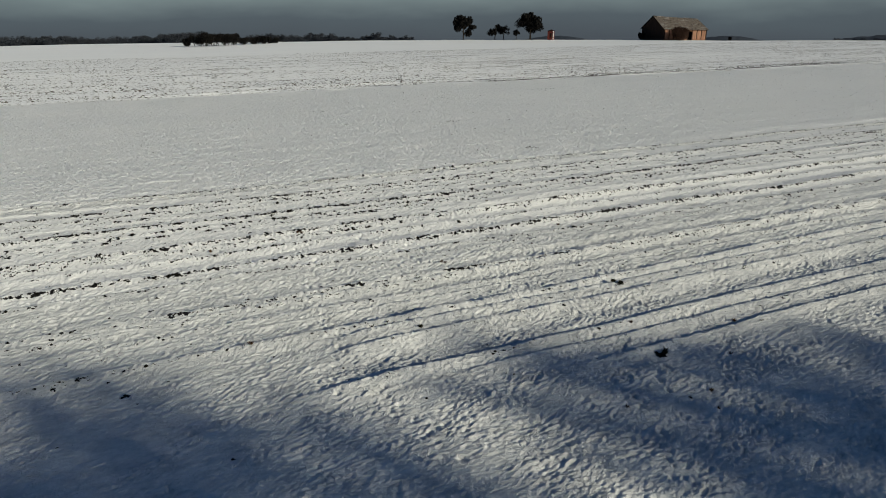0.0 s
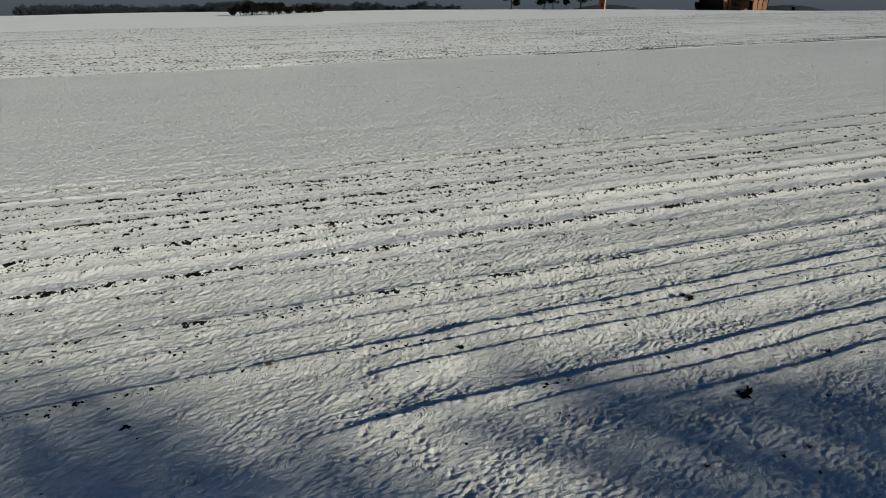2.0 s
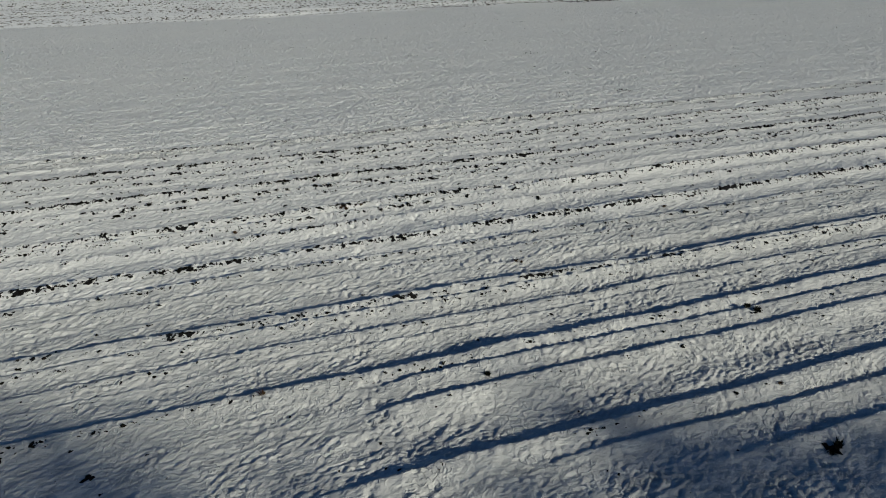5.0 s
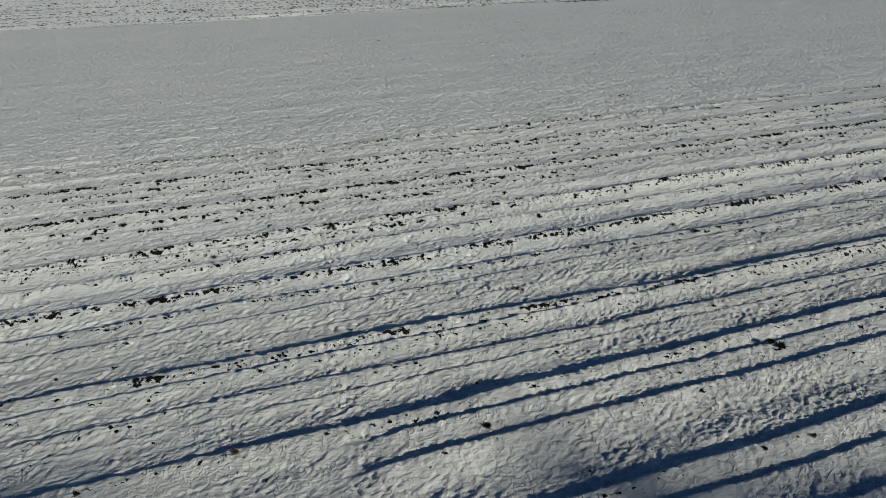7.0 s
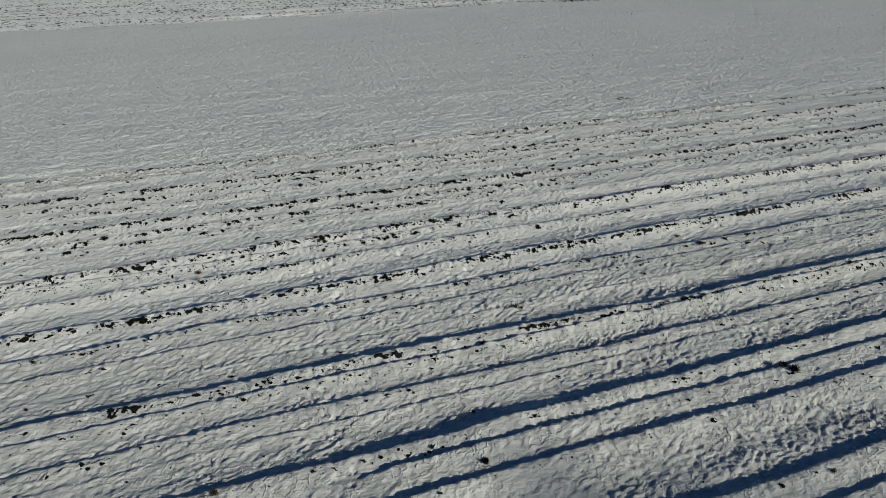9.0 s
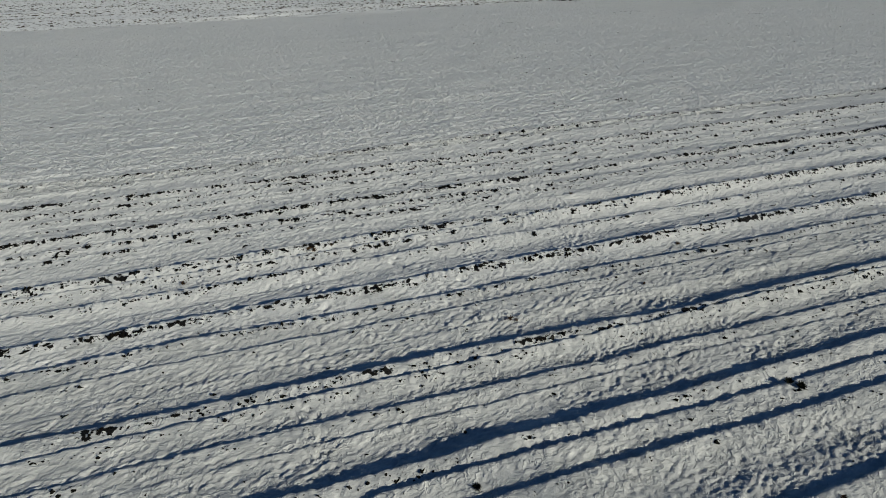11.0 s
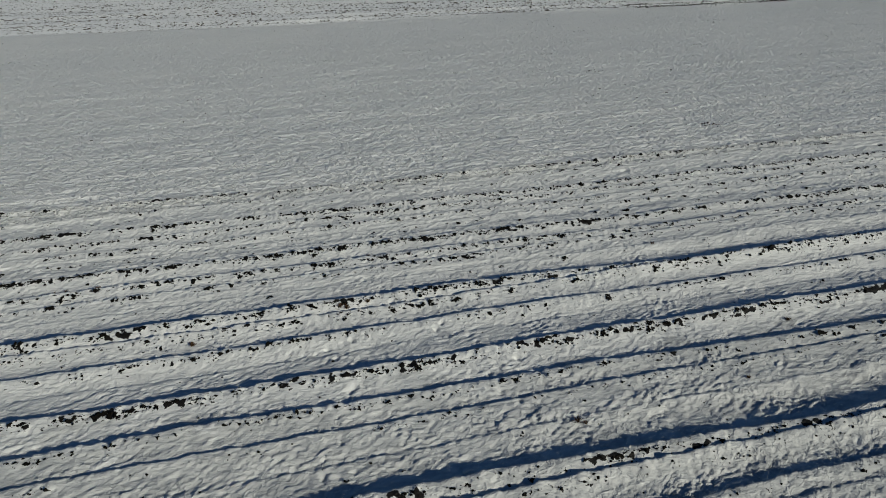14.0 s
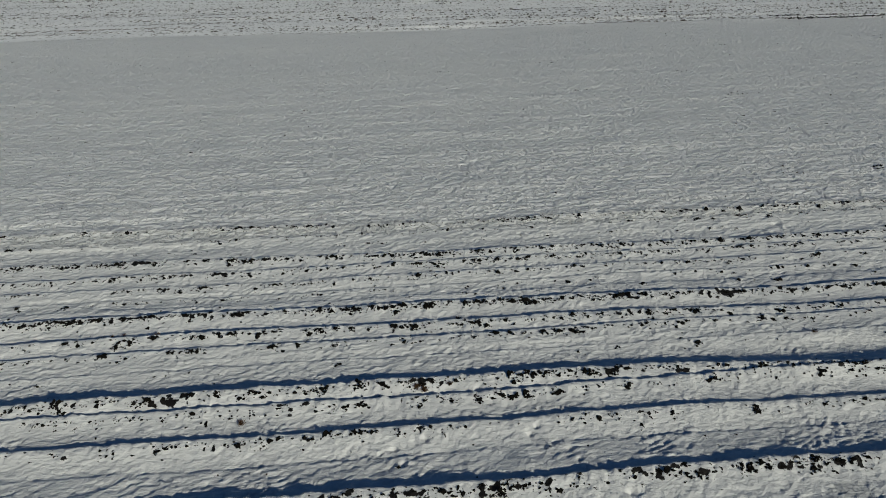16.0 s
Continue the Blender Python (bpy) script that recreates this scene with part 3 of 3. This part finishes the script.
def far_woods():
    """The belt of woods below the brow; nobody could count its trees."""
    rng = random.Random(77)
    bm = bmesh.new()
    # stretches of the belt: azimuth from and to, distance, height of the tops above the brow's line in degrees
    for a0, a1, dist, el0, el1, n in [(-9, -2.0, 640, -1.22, -1.10, 46), (-2.2, 3.2, 720, -1.36, -1.22, 30), (1.8, 8.6, 620, -1.28, -1.14, 60), (3.5, 6.6, 600, -1.12, -1.00, 20),
                                     (8.4, 12.0, 640, -1.42, -1.28, 18), (10.5, 16.5, 640, -1.36, -1.18, 38), (16, 22.5, 660, -1.55, -1.40, 30), (19.4, 19.9, 650, -1.22, -1.18, 3), (53, 62, 640, -1.62, -1.52, 14)]:
        for i in range(n):
            a = a0 + (a1 - a0) * (i + rng.uniform(-0.4, 0.4)) / n
            d = dist * rng.uniform(0.96, 1.06)
            x, y = bearing(a, d)
            g = height_at(x, y)
            top = 9.05 + d * math.tan(radians(rng.uniform(el0 - 0.12, el1) - 0.3 * max(0.0, noise.noise((a * 0.9, 3.0, dist * 0.1)))))
            h = max(top - g, 2.0)
            w = h * rng.uniform(0.28, 0.42)
            tube(bm, [Vector((x, y, g - 0.5)), Vector((x, y, g + h * 0.7))], [0.3, 0.1], 5)
            for _ in range(12):
                c = Vector((x + rng.uniform(-w, w), y + rng.uniform(-w, w), g + h * rng.uniform(0.3, 0.88)))
                clump(bm, c, w * 0.6, rng, 46, 0.5)
    ob = part("far_woods", bm, HAZED_WOODS)
    tagged(ob, "belt of bare dark woods, hazed bluish by colour, below the snowy brow", "woods", kind="stuff")


far_woods()


# ---- barn ----
def barn():
    """A long open-sided timber barn with a patchily snow-covered tile roof."""
    rng = random.Random(9)
    L, W, EAVE, RIDGE = 19.0, 14.0, 4.7, 9.1
    top = new("barn")
    # long side along local x, its face at local y = -W/2
    wall = bmesh.new()
    box(wall, (-L / 2, W / 2 - 0.3, -0.4), (L / 2, W / 2, EAVE))
    part("back_wall", wall, DARKWOOD, top)
    for name, sx_ in (("gable_wall", -1), ("gable_wall", 1)):
        g = bmesh.new()
        x0, x1 = (sx_ * L / 2 - 0.15, sx_ * L / 2 + 0.15)
        prof = [(-W / 2, -0.4), (W / 2, -0.4), (W / 2, EAVE), (0, RIDGE - 0.15), (-W / 2, EAVE)]
        a = [g.verts.new((x0, y, z)) for y, z in prof]
        b = [g.verts.new((x1, y, z)) for y, z in prof]
        g.faces.new(a[::-1])
        g.faces.new(b)
        for k in range(5):
            g.faces.new((a[k], a[(k + 1) % 5], b[(k + 1) % 5], b[k]))
        wall_ = part(name, g, DARKWOOD, top)
        for k in range(16):
            y = -W / 2 + (k + 0.5) * W / 16
            tall = EAVE + (RIDGE - EAVE) * (1 - abs(y) / (W / 2)) - 0.35
            m = bmesh.new()
            box(m, (sx_ * (L / 2 + 0.15), y - 0.46, 0), (sx_ * (L / 2 + 0.19), y + 0.46, tall), 0.01, rng)
            part("board", m, DARKWOOD, wall_)
    # front: posts, a rail, boarded bays and open dark bays
    bays = 9
    for k in range(bays + 1):
        x = -L / 2 + 0.15 + k * (L - 0.3) / bays
        m = bmesh.new()
        box(m, (x - 0.16, -W / 2 - 0.02, -0.4), (x + 0.16, -W / 2 + 0.3, EAVE), 0.01, rng)
        part("post", m, DARKWOOD, top)
    m = bmesh.new()
    box(m, (-L / 2, -W / 2 - 0.06, EAVE - 0.45), (L / 2, -W / 2 + 0.2, EAVE - 0.1), 0.01, rng)
    part("eaves_beam", m, PLANK, top)
    for k in range(bays):
        x = -L / 2 + 0.15 + k * (L - 0.3) / bays
        w = (L - 0.3) / bays
        full = k != 5
        for j in range(4):
            lo = 0.0 if full else EAVE - rng.uniform(0.7, 1.0)
            m = bmesh.new()
            box(m, (x + 0.17 + j * (w - 0.34) / 4 + 0.02, -W / 2 - 0.03, lo), (x + 0.17 + (j + 1) * (w - 0.34) / 4 - 0.02, -W / 2 + 0.03, EAVE - 0.46), 0.015, rng)
            part("plank", m, PLANK, top)
    # roof slopes with a sagging ridge, tile courses and snow lying on them
    for side in (-1, 1):
        m = bmesh.new()
        n = 24
        grid = []
        for i in range(n + 1):
            x = -L / 2 - 0.7 + (L + 1.4) * i / n
            sag = -0.12 * math.sin(math.pi * i / n) + 0.08 * noise.noise((x, side * 3.0, 0))
            grid.append([m.verts.new((x, side * (W / 2 + 0.7) * f, RIDGE + sag * (1 - f) - (RIDGE - EAVE + 0.45) * f)) for f in (0, 0.25, 0.5, 0.75, 1)])
        for g0, g1 in zip(grid, grid[1:]):
            for k in range(4):
                m.faces.new((g0[k], g1[k], g1[k + 1], g0[k + 1]))
        bmesh.ops.solidify(m, geom=m.faces[:], thickness=0.18)
        slope = part("roof_slope", m, TILE, top)
        for i in range(34):
            f, x = rng.random() ** 0.8, rng.uniform(-L / 2 - 0.4, L / 2 + 0.4)
            s = bmesh.new()
            w, h = rng.uniform(0.3, 1.3), rng.uniform(0.012, 0.035)
            vs = []
            for k in range(9):
                a = 2 * math.pi * k / 9
                ff = min(max(f + math.sin(a) * h * rng.uniform(0.6, 1.2), 0.01), 0.985)
                xx = min(max(x + math.cos(a) * w * rng.uniform(0.6, 1.2), -L / 2 - 0.6), L / 2 + 0.6)
                sag = -0.12 * math.sin(math.pi * (xx + L / 2 + 0.7) / (L + 1.4))
                vs.append((xx, side * (W / 2 + 0.7) * ff, RIDGE + sag * (1 - ff) - (RIDGE - EAVE + 0.45) * ff + 0.12))
            lowv = [s.verts.new(v) for v in vs]
            hi = [s.verts.new((v[0], v[1], v[2] + 0.09)) for v in vs]
            s.faces.new(hi)
            for k in range(9):
                s.faces.new((lowv[k], lowv[(k + 1) % 9], hi[(k + 1) % 9], hi[k]))
            part("snow_patch", s, ROOFSNOW, slope)
    m = bmesh.new()
    box(m, (-L / 2, -W / 2, -0.5), (L / 2, W / 2, 0.03))
    part("earth_floor", m, SOIL, top)
    # the old frame has sunk towards its far end
    for ob in top.children_recursive:
        for v in ob.data.vertices:
            v.co.z *= 1 - 0.13 * (v.co.x + L / 2) / L
    return top


bx, by = bearing(42.88, 291)
bn = barn()
bn.matrix_basis = Matrix.Translation((bx, by, height_at(bx, by) - 0.05)) @ Euler((0, 0, radians(-6.0))).to_matrix().to_4x4()
barn_bush = bush(340, 4.6, 4.8, 4, RUSSET)
barn_bush.matrix_basis = bn.matrix_basis @ Matrix.Translation((-3.2, -9.6, 0)) @ Matrix.Diagonal((1.4, 0.7, 1, 1))
tagged(barn_bush, "large dark reddish bush standing against the barn wall", "bush", "bushes on the rise")
tagged(bn, "long weathered timber barn with a patchily snow-covered roof and open bays", "barn")


# ---- small red tower hut ----
def hut():
    top = new("hut")
    m = bmesh.new()
    box(m, (-1.3, -1.3, -0.4), (1.3, 1.3, 3.5))
    body = part("wall", m, REDBRICK, top)
    for x in (-1.3, 1.3):
        m = bmesh.new()
        box(m, (x - 0.26, -1.36, -0.4), (x + 0.06, -1.24 if x < 0 else -1.0, 3.5))
        part("corner_pier", m, WHITEWASH, top, "white limewashed corner pier") if x > 0 else part("corner_pier", m, REDBRICK, top)
    m = bmesh.new()
    box(m, (-0.42, -1.38, 0.9), (0.42, -1.31, 2.6))
    part("door", m, DARKWOOD, top)
    m = bmesh.new()
    a = [m.verts.new(v) for v in ((-1.6, -1.6, 3.5), (1.6, -1.6, 3.5), (1.6, 1.6, 3.5), (-1.6, 1.6, 3.5))]
    tip = m.verts.new((0, 0, 4.0))
    m.faces.new(a[::-1])
    for k in range(4):
        m.faces.new((a[k], a[(k + 1) % 4], tip))
    part("roof", m, DARKWOOD, top)
    return top


hx, hy = bearing(33.6, 284)
ht = hut()
ht.matrix_basis = Matrix.Translation((hx, hy, height_at(hx, hy))) @ Matrix.Diagonal((0.8, 0.8, 0.97, 1)) @ Euler((0, 0, radians(-44))).to_matrix().to_4x4()
tagged(ht, "small red-walled field hut with a white corner and dark roof", "hut")


# ---- trees behind the camera, whose shade lies on the near snow ----
# where the tips of their shadows lie: the outline of the shade, and a second rank behind it
SHADE_LINE = [(2.8, 13.4, 2.2, 2), (-0.3, 17.1, 2.3, 4)] + [(-1.8 - 1.4 * i, 17.6, 2.6, 5) for i in range(7)]
SHADE_LINE += [(7.4, 12.8, 2.4, 5), (9.2, 13.8, 2.6, 7), (11.4, 13.7, 2.6, 5), (13.4, 13.4, 2.6, 5), (15.4, 12.4, 2.6, 4), (17.2, 10.9, 2.6, 4), (19.4, 9.8, 2.7, 4)]
SHADE_TREES = [(x, y, 19, 30 + i, sp, dense) for i, (x, y, sp, dense) in enumerate(SHADE_LINE)]
SHADE_TREES += [(x + 0.9, y - 3.2, 18, 60 + i, sp, 3) for i, (x, y, sp, dense) in enumerate(SHADE_LINE) if not -1 < x < 8]
for sx_, sy_, hh, seed, sp, dense in SHADE_TREES:
    tr = tree("tree", hh, sp, seed, dense, 0.30, 0.22, 18, girth=0.014)
    away = Vector((-math.sin(radians(SUN_AZ)), -math.cos(radians(SUN_AZ))))
    across = Vector((-away.y, away.x))
    crown = [v.co for v in tr.children[1].data.vertices]
    reach = sorted(v.x * away.x + v.y * away.y + v.z / math.tan(radians(SUN_EL)) for v in crown)
    mid = sorted(v.x * across.x + v.y * across.y for v in crown)
    base = Vector((sx_, sy_)) - away * reach[int(len(reach) * 0.985)] - across * mid[len(mid) // 2]
    place(tr, base.x, base.y)
    tagged(tr, "tall twiggy tree at the field's edge, shading the snow", "tree", "trees at the field edge")


# ---- soil clods on the sunny faces of the furrows ----
def clod_bm(seed, subdiv=2):
    """A few jagged shards of soil frozen together, about two units long."""
    rng = random.Random(seed)
    bm = bmesh.new()
    for k in range(4 if subdiv > 1 else 1):
        r = bmesh.ops.create_icosphere(bm, subdivisions=subdiv, radius=1.0)
        big = 0.75 if k == 0 else rng.uniform(0.28, 0.55)
        sc = Vector((rng.uniform(0.55, 1.1), rng.uniform(0.5, 1.0), rng.uniform(0.5, 0.85))) * (big if subdiv > 1 else 1.0)
        turn = Euler((0, 0, rng.uniform(0, 3.1))).to_matrix()
        off = Vector((rng.uniform(-1.0, 1.0), rng.uniform(-0.7, 0.7), -0.1)) if k else Vector((0, 0, 0))
        o = Vector((seed * 3.1, seed * 1.7, k * 5.3))
        for v in r["verts"]:
            d = 0.85 + 0.95 * noise.noise(v.co * 1.4 + o) + 0.6 * noise.noise(v.co * 3.2 + o) + rng.uniform(-0.2, 0.2)
            d = max(d, 0.22)
            v.co = turn @ Vector((v.co.x * sc.x * d, v.co.y * sc.y * d, v.co.z * sc.z * d)) + off
    return bm


CLOD_MESHES = [mesh_of(clod_bm(500 + i), "soil_clod", SOIL) for i in range(14)]


def clod_places():
    """Clods lie just below the sunny side of the crests, in loose runs."""
    rng = random.Random(41)
    out = []
    for i, (c, h, bare, xa, xb) in enumerate(CRESTS):
        x = -14.0
        while x < 60:
            x += rng.expovariate(1.0) * (0.050 if x < 17 else 0.065) / max(bare, 0.04)
            if x < xb and xb > -100:
                continue
            run = 0.5 + 0.5 * noise.noise((x * 0.35, i * 9.1, 0))
            if rng.random() > run * 1.3:
                continue
            wander = 0.07 * float(grad_noise(np.array([x * 0.16]), np.array([c * 0.05]), 3)[0])
            s = min(0.030 + rng.expovariate(1 / 0.022), 0.095) * (1.15 if x > 17 else 1.0) * (1.5 if c > 30 else 1.3 if c > 24 else 1.0)
            stray = float(crest_line(np.array([x]), i)[0][0])
            out.append((x, c + wander + stray - 0.09 - abs(rng.gauss(0, 0.09)), s))
    for x, y, s in [c for c in out if c[2] > 0.05]:
        for _ in range(rng.randrange(2, 5)):
            out.append((x + rng.gauss(0, 1.5 * s), y + rng.gauss(0, 0.8 * s), s * rng.uniform(0.25, 0.5)))
    for _ in range(420):
        out.append((rng.uniform(-12, 40), rng.uniform(13, 38), rng.uniform(0.03, 0.08)))
    return out


BIG_CLODS = [(-1.0, 17.08, 0.2), (-0.86, 17.1, 0.12), (15.05, 17.66, 0.12), (12.85, 12.98, 0.2), (7.5, 21.1, 0.10), (2.3, 25.5, 0.12), (-2.8, 21.4, 0.09), (-0.7, 32.0, 0.12), (13.0, 33.0, 0.12),
             (22.7, 36.2, 0.12), (33.8, 37.3, 0.12), (3.0, 22.2, 0.09), (11.2, 25.6, 0.12), (0.7, 35.6, 0.12), (23.8, 35.4, 0.12), (5.6, 22.3, 0.06), (26.5, 42.0, 0.12), (6.2, 18.5, 0.06),
             (25.0, 51.0, 0.10), (27.0, 51.5, 0.10), (49.0, 74.5, 0.12), (7.0, 28.1, 0.12), (-2.0, 18.3, 0.09), (-2.6, 18.2, 0.10), (0.2, 25.4, 0.12), (-1.2, 25.4, 0.10)]
clods = clod_places()
inner = [c for c in clods if -4 < c[0] < 17 and 12 < c[1] < 33 and c[2] > 0.05]
inner.sort(key=lambda c: -c[2])
singles = BIG_CLODS + inner[:260]
chosen = set(inner[:260])
rng_c = random.Random(6)
for x, y, s in singles:
    ob = new("soil_clod", CLOD_MESHES[rng_c.randrange(14)])
    ob.matrix_basis = Matrix.Translation((x, y, height_at(x, y) - 0.12 * s)) @ Euler((rng_c.uniform(-0.3, 0.3), rng_c.uniform(-0.3, 0.3), rng_c.uniform(-0.5, 0.5))).to_matrix().to_4x4() @ Matrix.Diagonal((s, s * rng_c.uniform(0.7, 1.1), s * rng_c.uniform(0.7, 1.1), 1))
    tagged(ob, "clod of dark frozen soil showing through the snow", "soil clod", "soil clods in the furrows")


def lumps(name, places, mat, label, seed, variants):
    """Many small clods in one mesh."""
    rng = random.Random(seed)
    data = []
    for me in variants:
        co = np.empty(len(me.vertices) * 3)
        me.vertices.foreach_get("co", co)
        fa = np.array([p.vertices[:] for p in me.polygons])
        data.append((co.reshape(-1, 3), fa))
    V, Fc, n = [], [], 0
    for x, y, s, tall in places:
        co, fa = data[rng.randrange(len(data))]
        a = rng.uniform(0, 6.28) if tall else rng.uniform(-0.5, 0.5)
        k = np.array([s, s * rng.uniform(0.6, 1.0), s * rng.uniform(0.5, 0.9)])
        p = co * k
        p = np.stack([p[:, 0] * math.cos(a) - p[:, 1] * math.sin(a) + x, p[:, 0] * math.sin(a) + p[:, 1] * math.cos(a) + y, p[:, 2] + height_at(x, y) - 0.1 * s], -1)
        V.append(p)
        Fc.append(fa + n)
        n += len(co)
    me = bpy.data.meshes.new(name)
    me.from_pydata(np.concatenate(V).tolist(), [], np.concatenate(Fc).tolist())
    me.materials.append(mat)
    ob = new(name, me)
    tagged(ob, label, "soil clods", kind="stuff")
    return ob


SMALL = [mesh_of(clod_bm(700 + i, 1), "clod", SOIL) for i in range(8)]
lumps("loose_clods", [(x, y, s, False) for x, y, s in clods if (x, y, s) not in chosen], SOIL, "small clods of dark soil scattered along the snowy furrows", 8, SMALL)


def edge_at(x):
    return float(edge_line(np.array([x]))[0])


def second_field():
    """Rows of stubble and clods on the far ploughed field."""
    rng = random.Random(15)
    out = []
    for _ in range(21000):
        y = FIELD_EDGE + 0.5 + (SMOOTH_STRIP - FIELD_EDGE) * rng.random() ** 1.4
        x = rng.uniform(-60, 40 + y * 1.35)
        row = round(y / 2.4) * 2.4 + rng.gauss(0, 0.35)
        if noise.noise((x * 0.02, row * 0.31, 4)) + 0.35 * noise.noise((x * 0.15, row * 0.7, 8)) > rng.uniform(-0.25, 0.35):
            out.append((x, max(row, edge_at(x) + rng.uniform(0.2, 1.5)), rng.uniform(0.10, 0.28), False))
    # the dark double line of turned earth along the edge
    edge = []
    for _ in range(5200):
        x = rng.uniform(48, 190)
        if noise.noise((x * 0.06, 2.2, 0)) > rng.uniform(-0.5, 0.3):
            edge.append((x, edge_at(x) + rng.choice((0.5, 0.8, 3.0)) + rng.gauss(0, 0.3) + 0.9 * noise.noise((x * 0.03, 0, 0)), rng.uniform(0.12, 0.36), False))
    # scattered bits on the smooth strip between the fields
    for _ in range(2300):
        x = rng.uniform(-40, 130)
        edge.append((x, 39 + 52 * rng.random(), (0.03 + min(rng.expovariate(1 / 0.022), 0.12)) * (1.25 if x > 25 else 1.0), False))
    # small heaps of clods lying on it
    for cx, cy, w, n in ((27.2, 55.9, 0.45, 12), (26.5, 41.6, 0.3, 6), (34.7, 74.0, 0.8, 9), (50.3, 76.0, 0.9, 12), (61.0, 69.0, 0.6, 8), (18.6, 58.5, 0.4, 5), (9.5, 66.0, 0.5, 5), (44.0, 57.0, 0.6, 8),
                         (17.1, 68.4, 0.5, 7), (26.5, 63.3, 0.4, 6), (39.8, 63.6, 0.5, 7), (22.0, 41.9, 0.4, 6), (26.3, 41.7, 0.3, 5), (22.8, 74.4, 0.3, 3), (28.2, 48.9, 0.15, 3), (-14.0, 73.2, 0.4, 4), (0.8, 55.5, 0.3, 4)):
        for _ in range(n):
            edge.append((cx + rng.gauss(0, w), cy + rng.gauss(0, 0.25), rng.uniform(0.06, 0.16), False))
    return out, edge


stubble_places, edge_places = second_field()
lumps("bare_clods", edge_places, SOIL, "dark turned clods along the field edge and strewn over the snow", 28, SMALL[3:6])
lumps("stubble_clods", stubble_places, STUBBLE, "stubble and clods in rows on the far ploughed field", 18, SMALL[:3])


# ---- dry grass and weeds ----
WEED = rough_mat("dead_weed", (0.012, 0.012, 0.008), (0.04, 0.04, 0.024), 20, 0.005, 0.85)
def tuft(seed, n, h, spread):
    rng = random.Random(seed)
    bm = bmesh.new()
    for _ in range(n):
        a, r = rng.uniform(0, 6.28), rng.uniform(0, spread * 0.4)
        p = Vector((math.cos(a) * r, math.sin(a) * r, -0.03))
        b = rng.uniform(0, 6.28)
        hh = h * rng.random() ** 0.8
        tip = p + Vector((math.cos(b) * spread * rng.uniform(0.2, 1), math.sin(b) * spread * rng.uniform(0.2, 1), hh))
        side = Vector((-math.sin(b), math.cos(b), 0)) * 0.009
        mid = p.lerp(tip, 0.55) + Vector((0, 0, hh * 0.15))
        v = [bm.verts.new(q) for q in (p - side, p + side, mid + side, tip, mid - side)]
        bm.faces.new(v)
    return bm


TUFTS = [mesh_of(tuft(900 + i, 60, 0.16, 0.16), "grass_tuft", STRAW) for i in range(5)]
rng_t = random.Random(19)
TUFT_SPOTS = [(-1.5, 31.65), (-1.75, 31.6), (-1.2, 31.7), (6.25, 28.6), (6.4, 28.52), (7.0, 28.64), (10.6, 22.6), (10.45, 22.7), (16.4, 30.0)]
TUFT_SPOTS += [(rng_t.uniform(9, 20), rng_t.uniform(9.5, 15.0)) for _ in range(7)] + [(rng_t.uniform(-3, 24), rng_t.uniform(17, 37)) for _ in range(9)]
for x, y in TUFT_SPOTS:
    ob = new("grass_tuft", TUFTS[rng_t.randrange(5)])
    s = rng_t.uniform(0.4, 0.8)
    ob.matrix_basis = Matrix.Translation((x, y, height_at(x, y))) @ Euler((0, 0, rng_t.uniform(0, 6.28))).to_matrix().to_4x4() @ Matrix.Diagonal((s, s, s, 1))
    tagged(ob, "tuft of dry brown grass poking through the snow", "grass tuft", "grass tufts in the field")


# two dark dead weeds among the near furrows
for x, y, h, w, seed in ((12.95, 13.05, 0.20, 0.13, 951), (12.74, 12.98, 0.13, 0.14, 952), (15.15, 17.7, 0.15, 0.14, 953), (14.98, 17.9, 0.13, 0.13, 954), (7.35, 17.5, 0.11, 0.11, 955)):
    ob = new("weed", mesh_of(tuft(seed, 150, h, w), "weed", WEED))
    ob.matrix_basis = Matrix.Translation((x, y, height_at(x, y)))
    tagged(ob, "dark dead weed standing out of the snow", "weed", "weeds in the furrows")
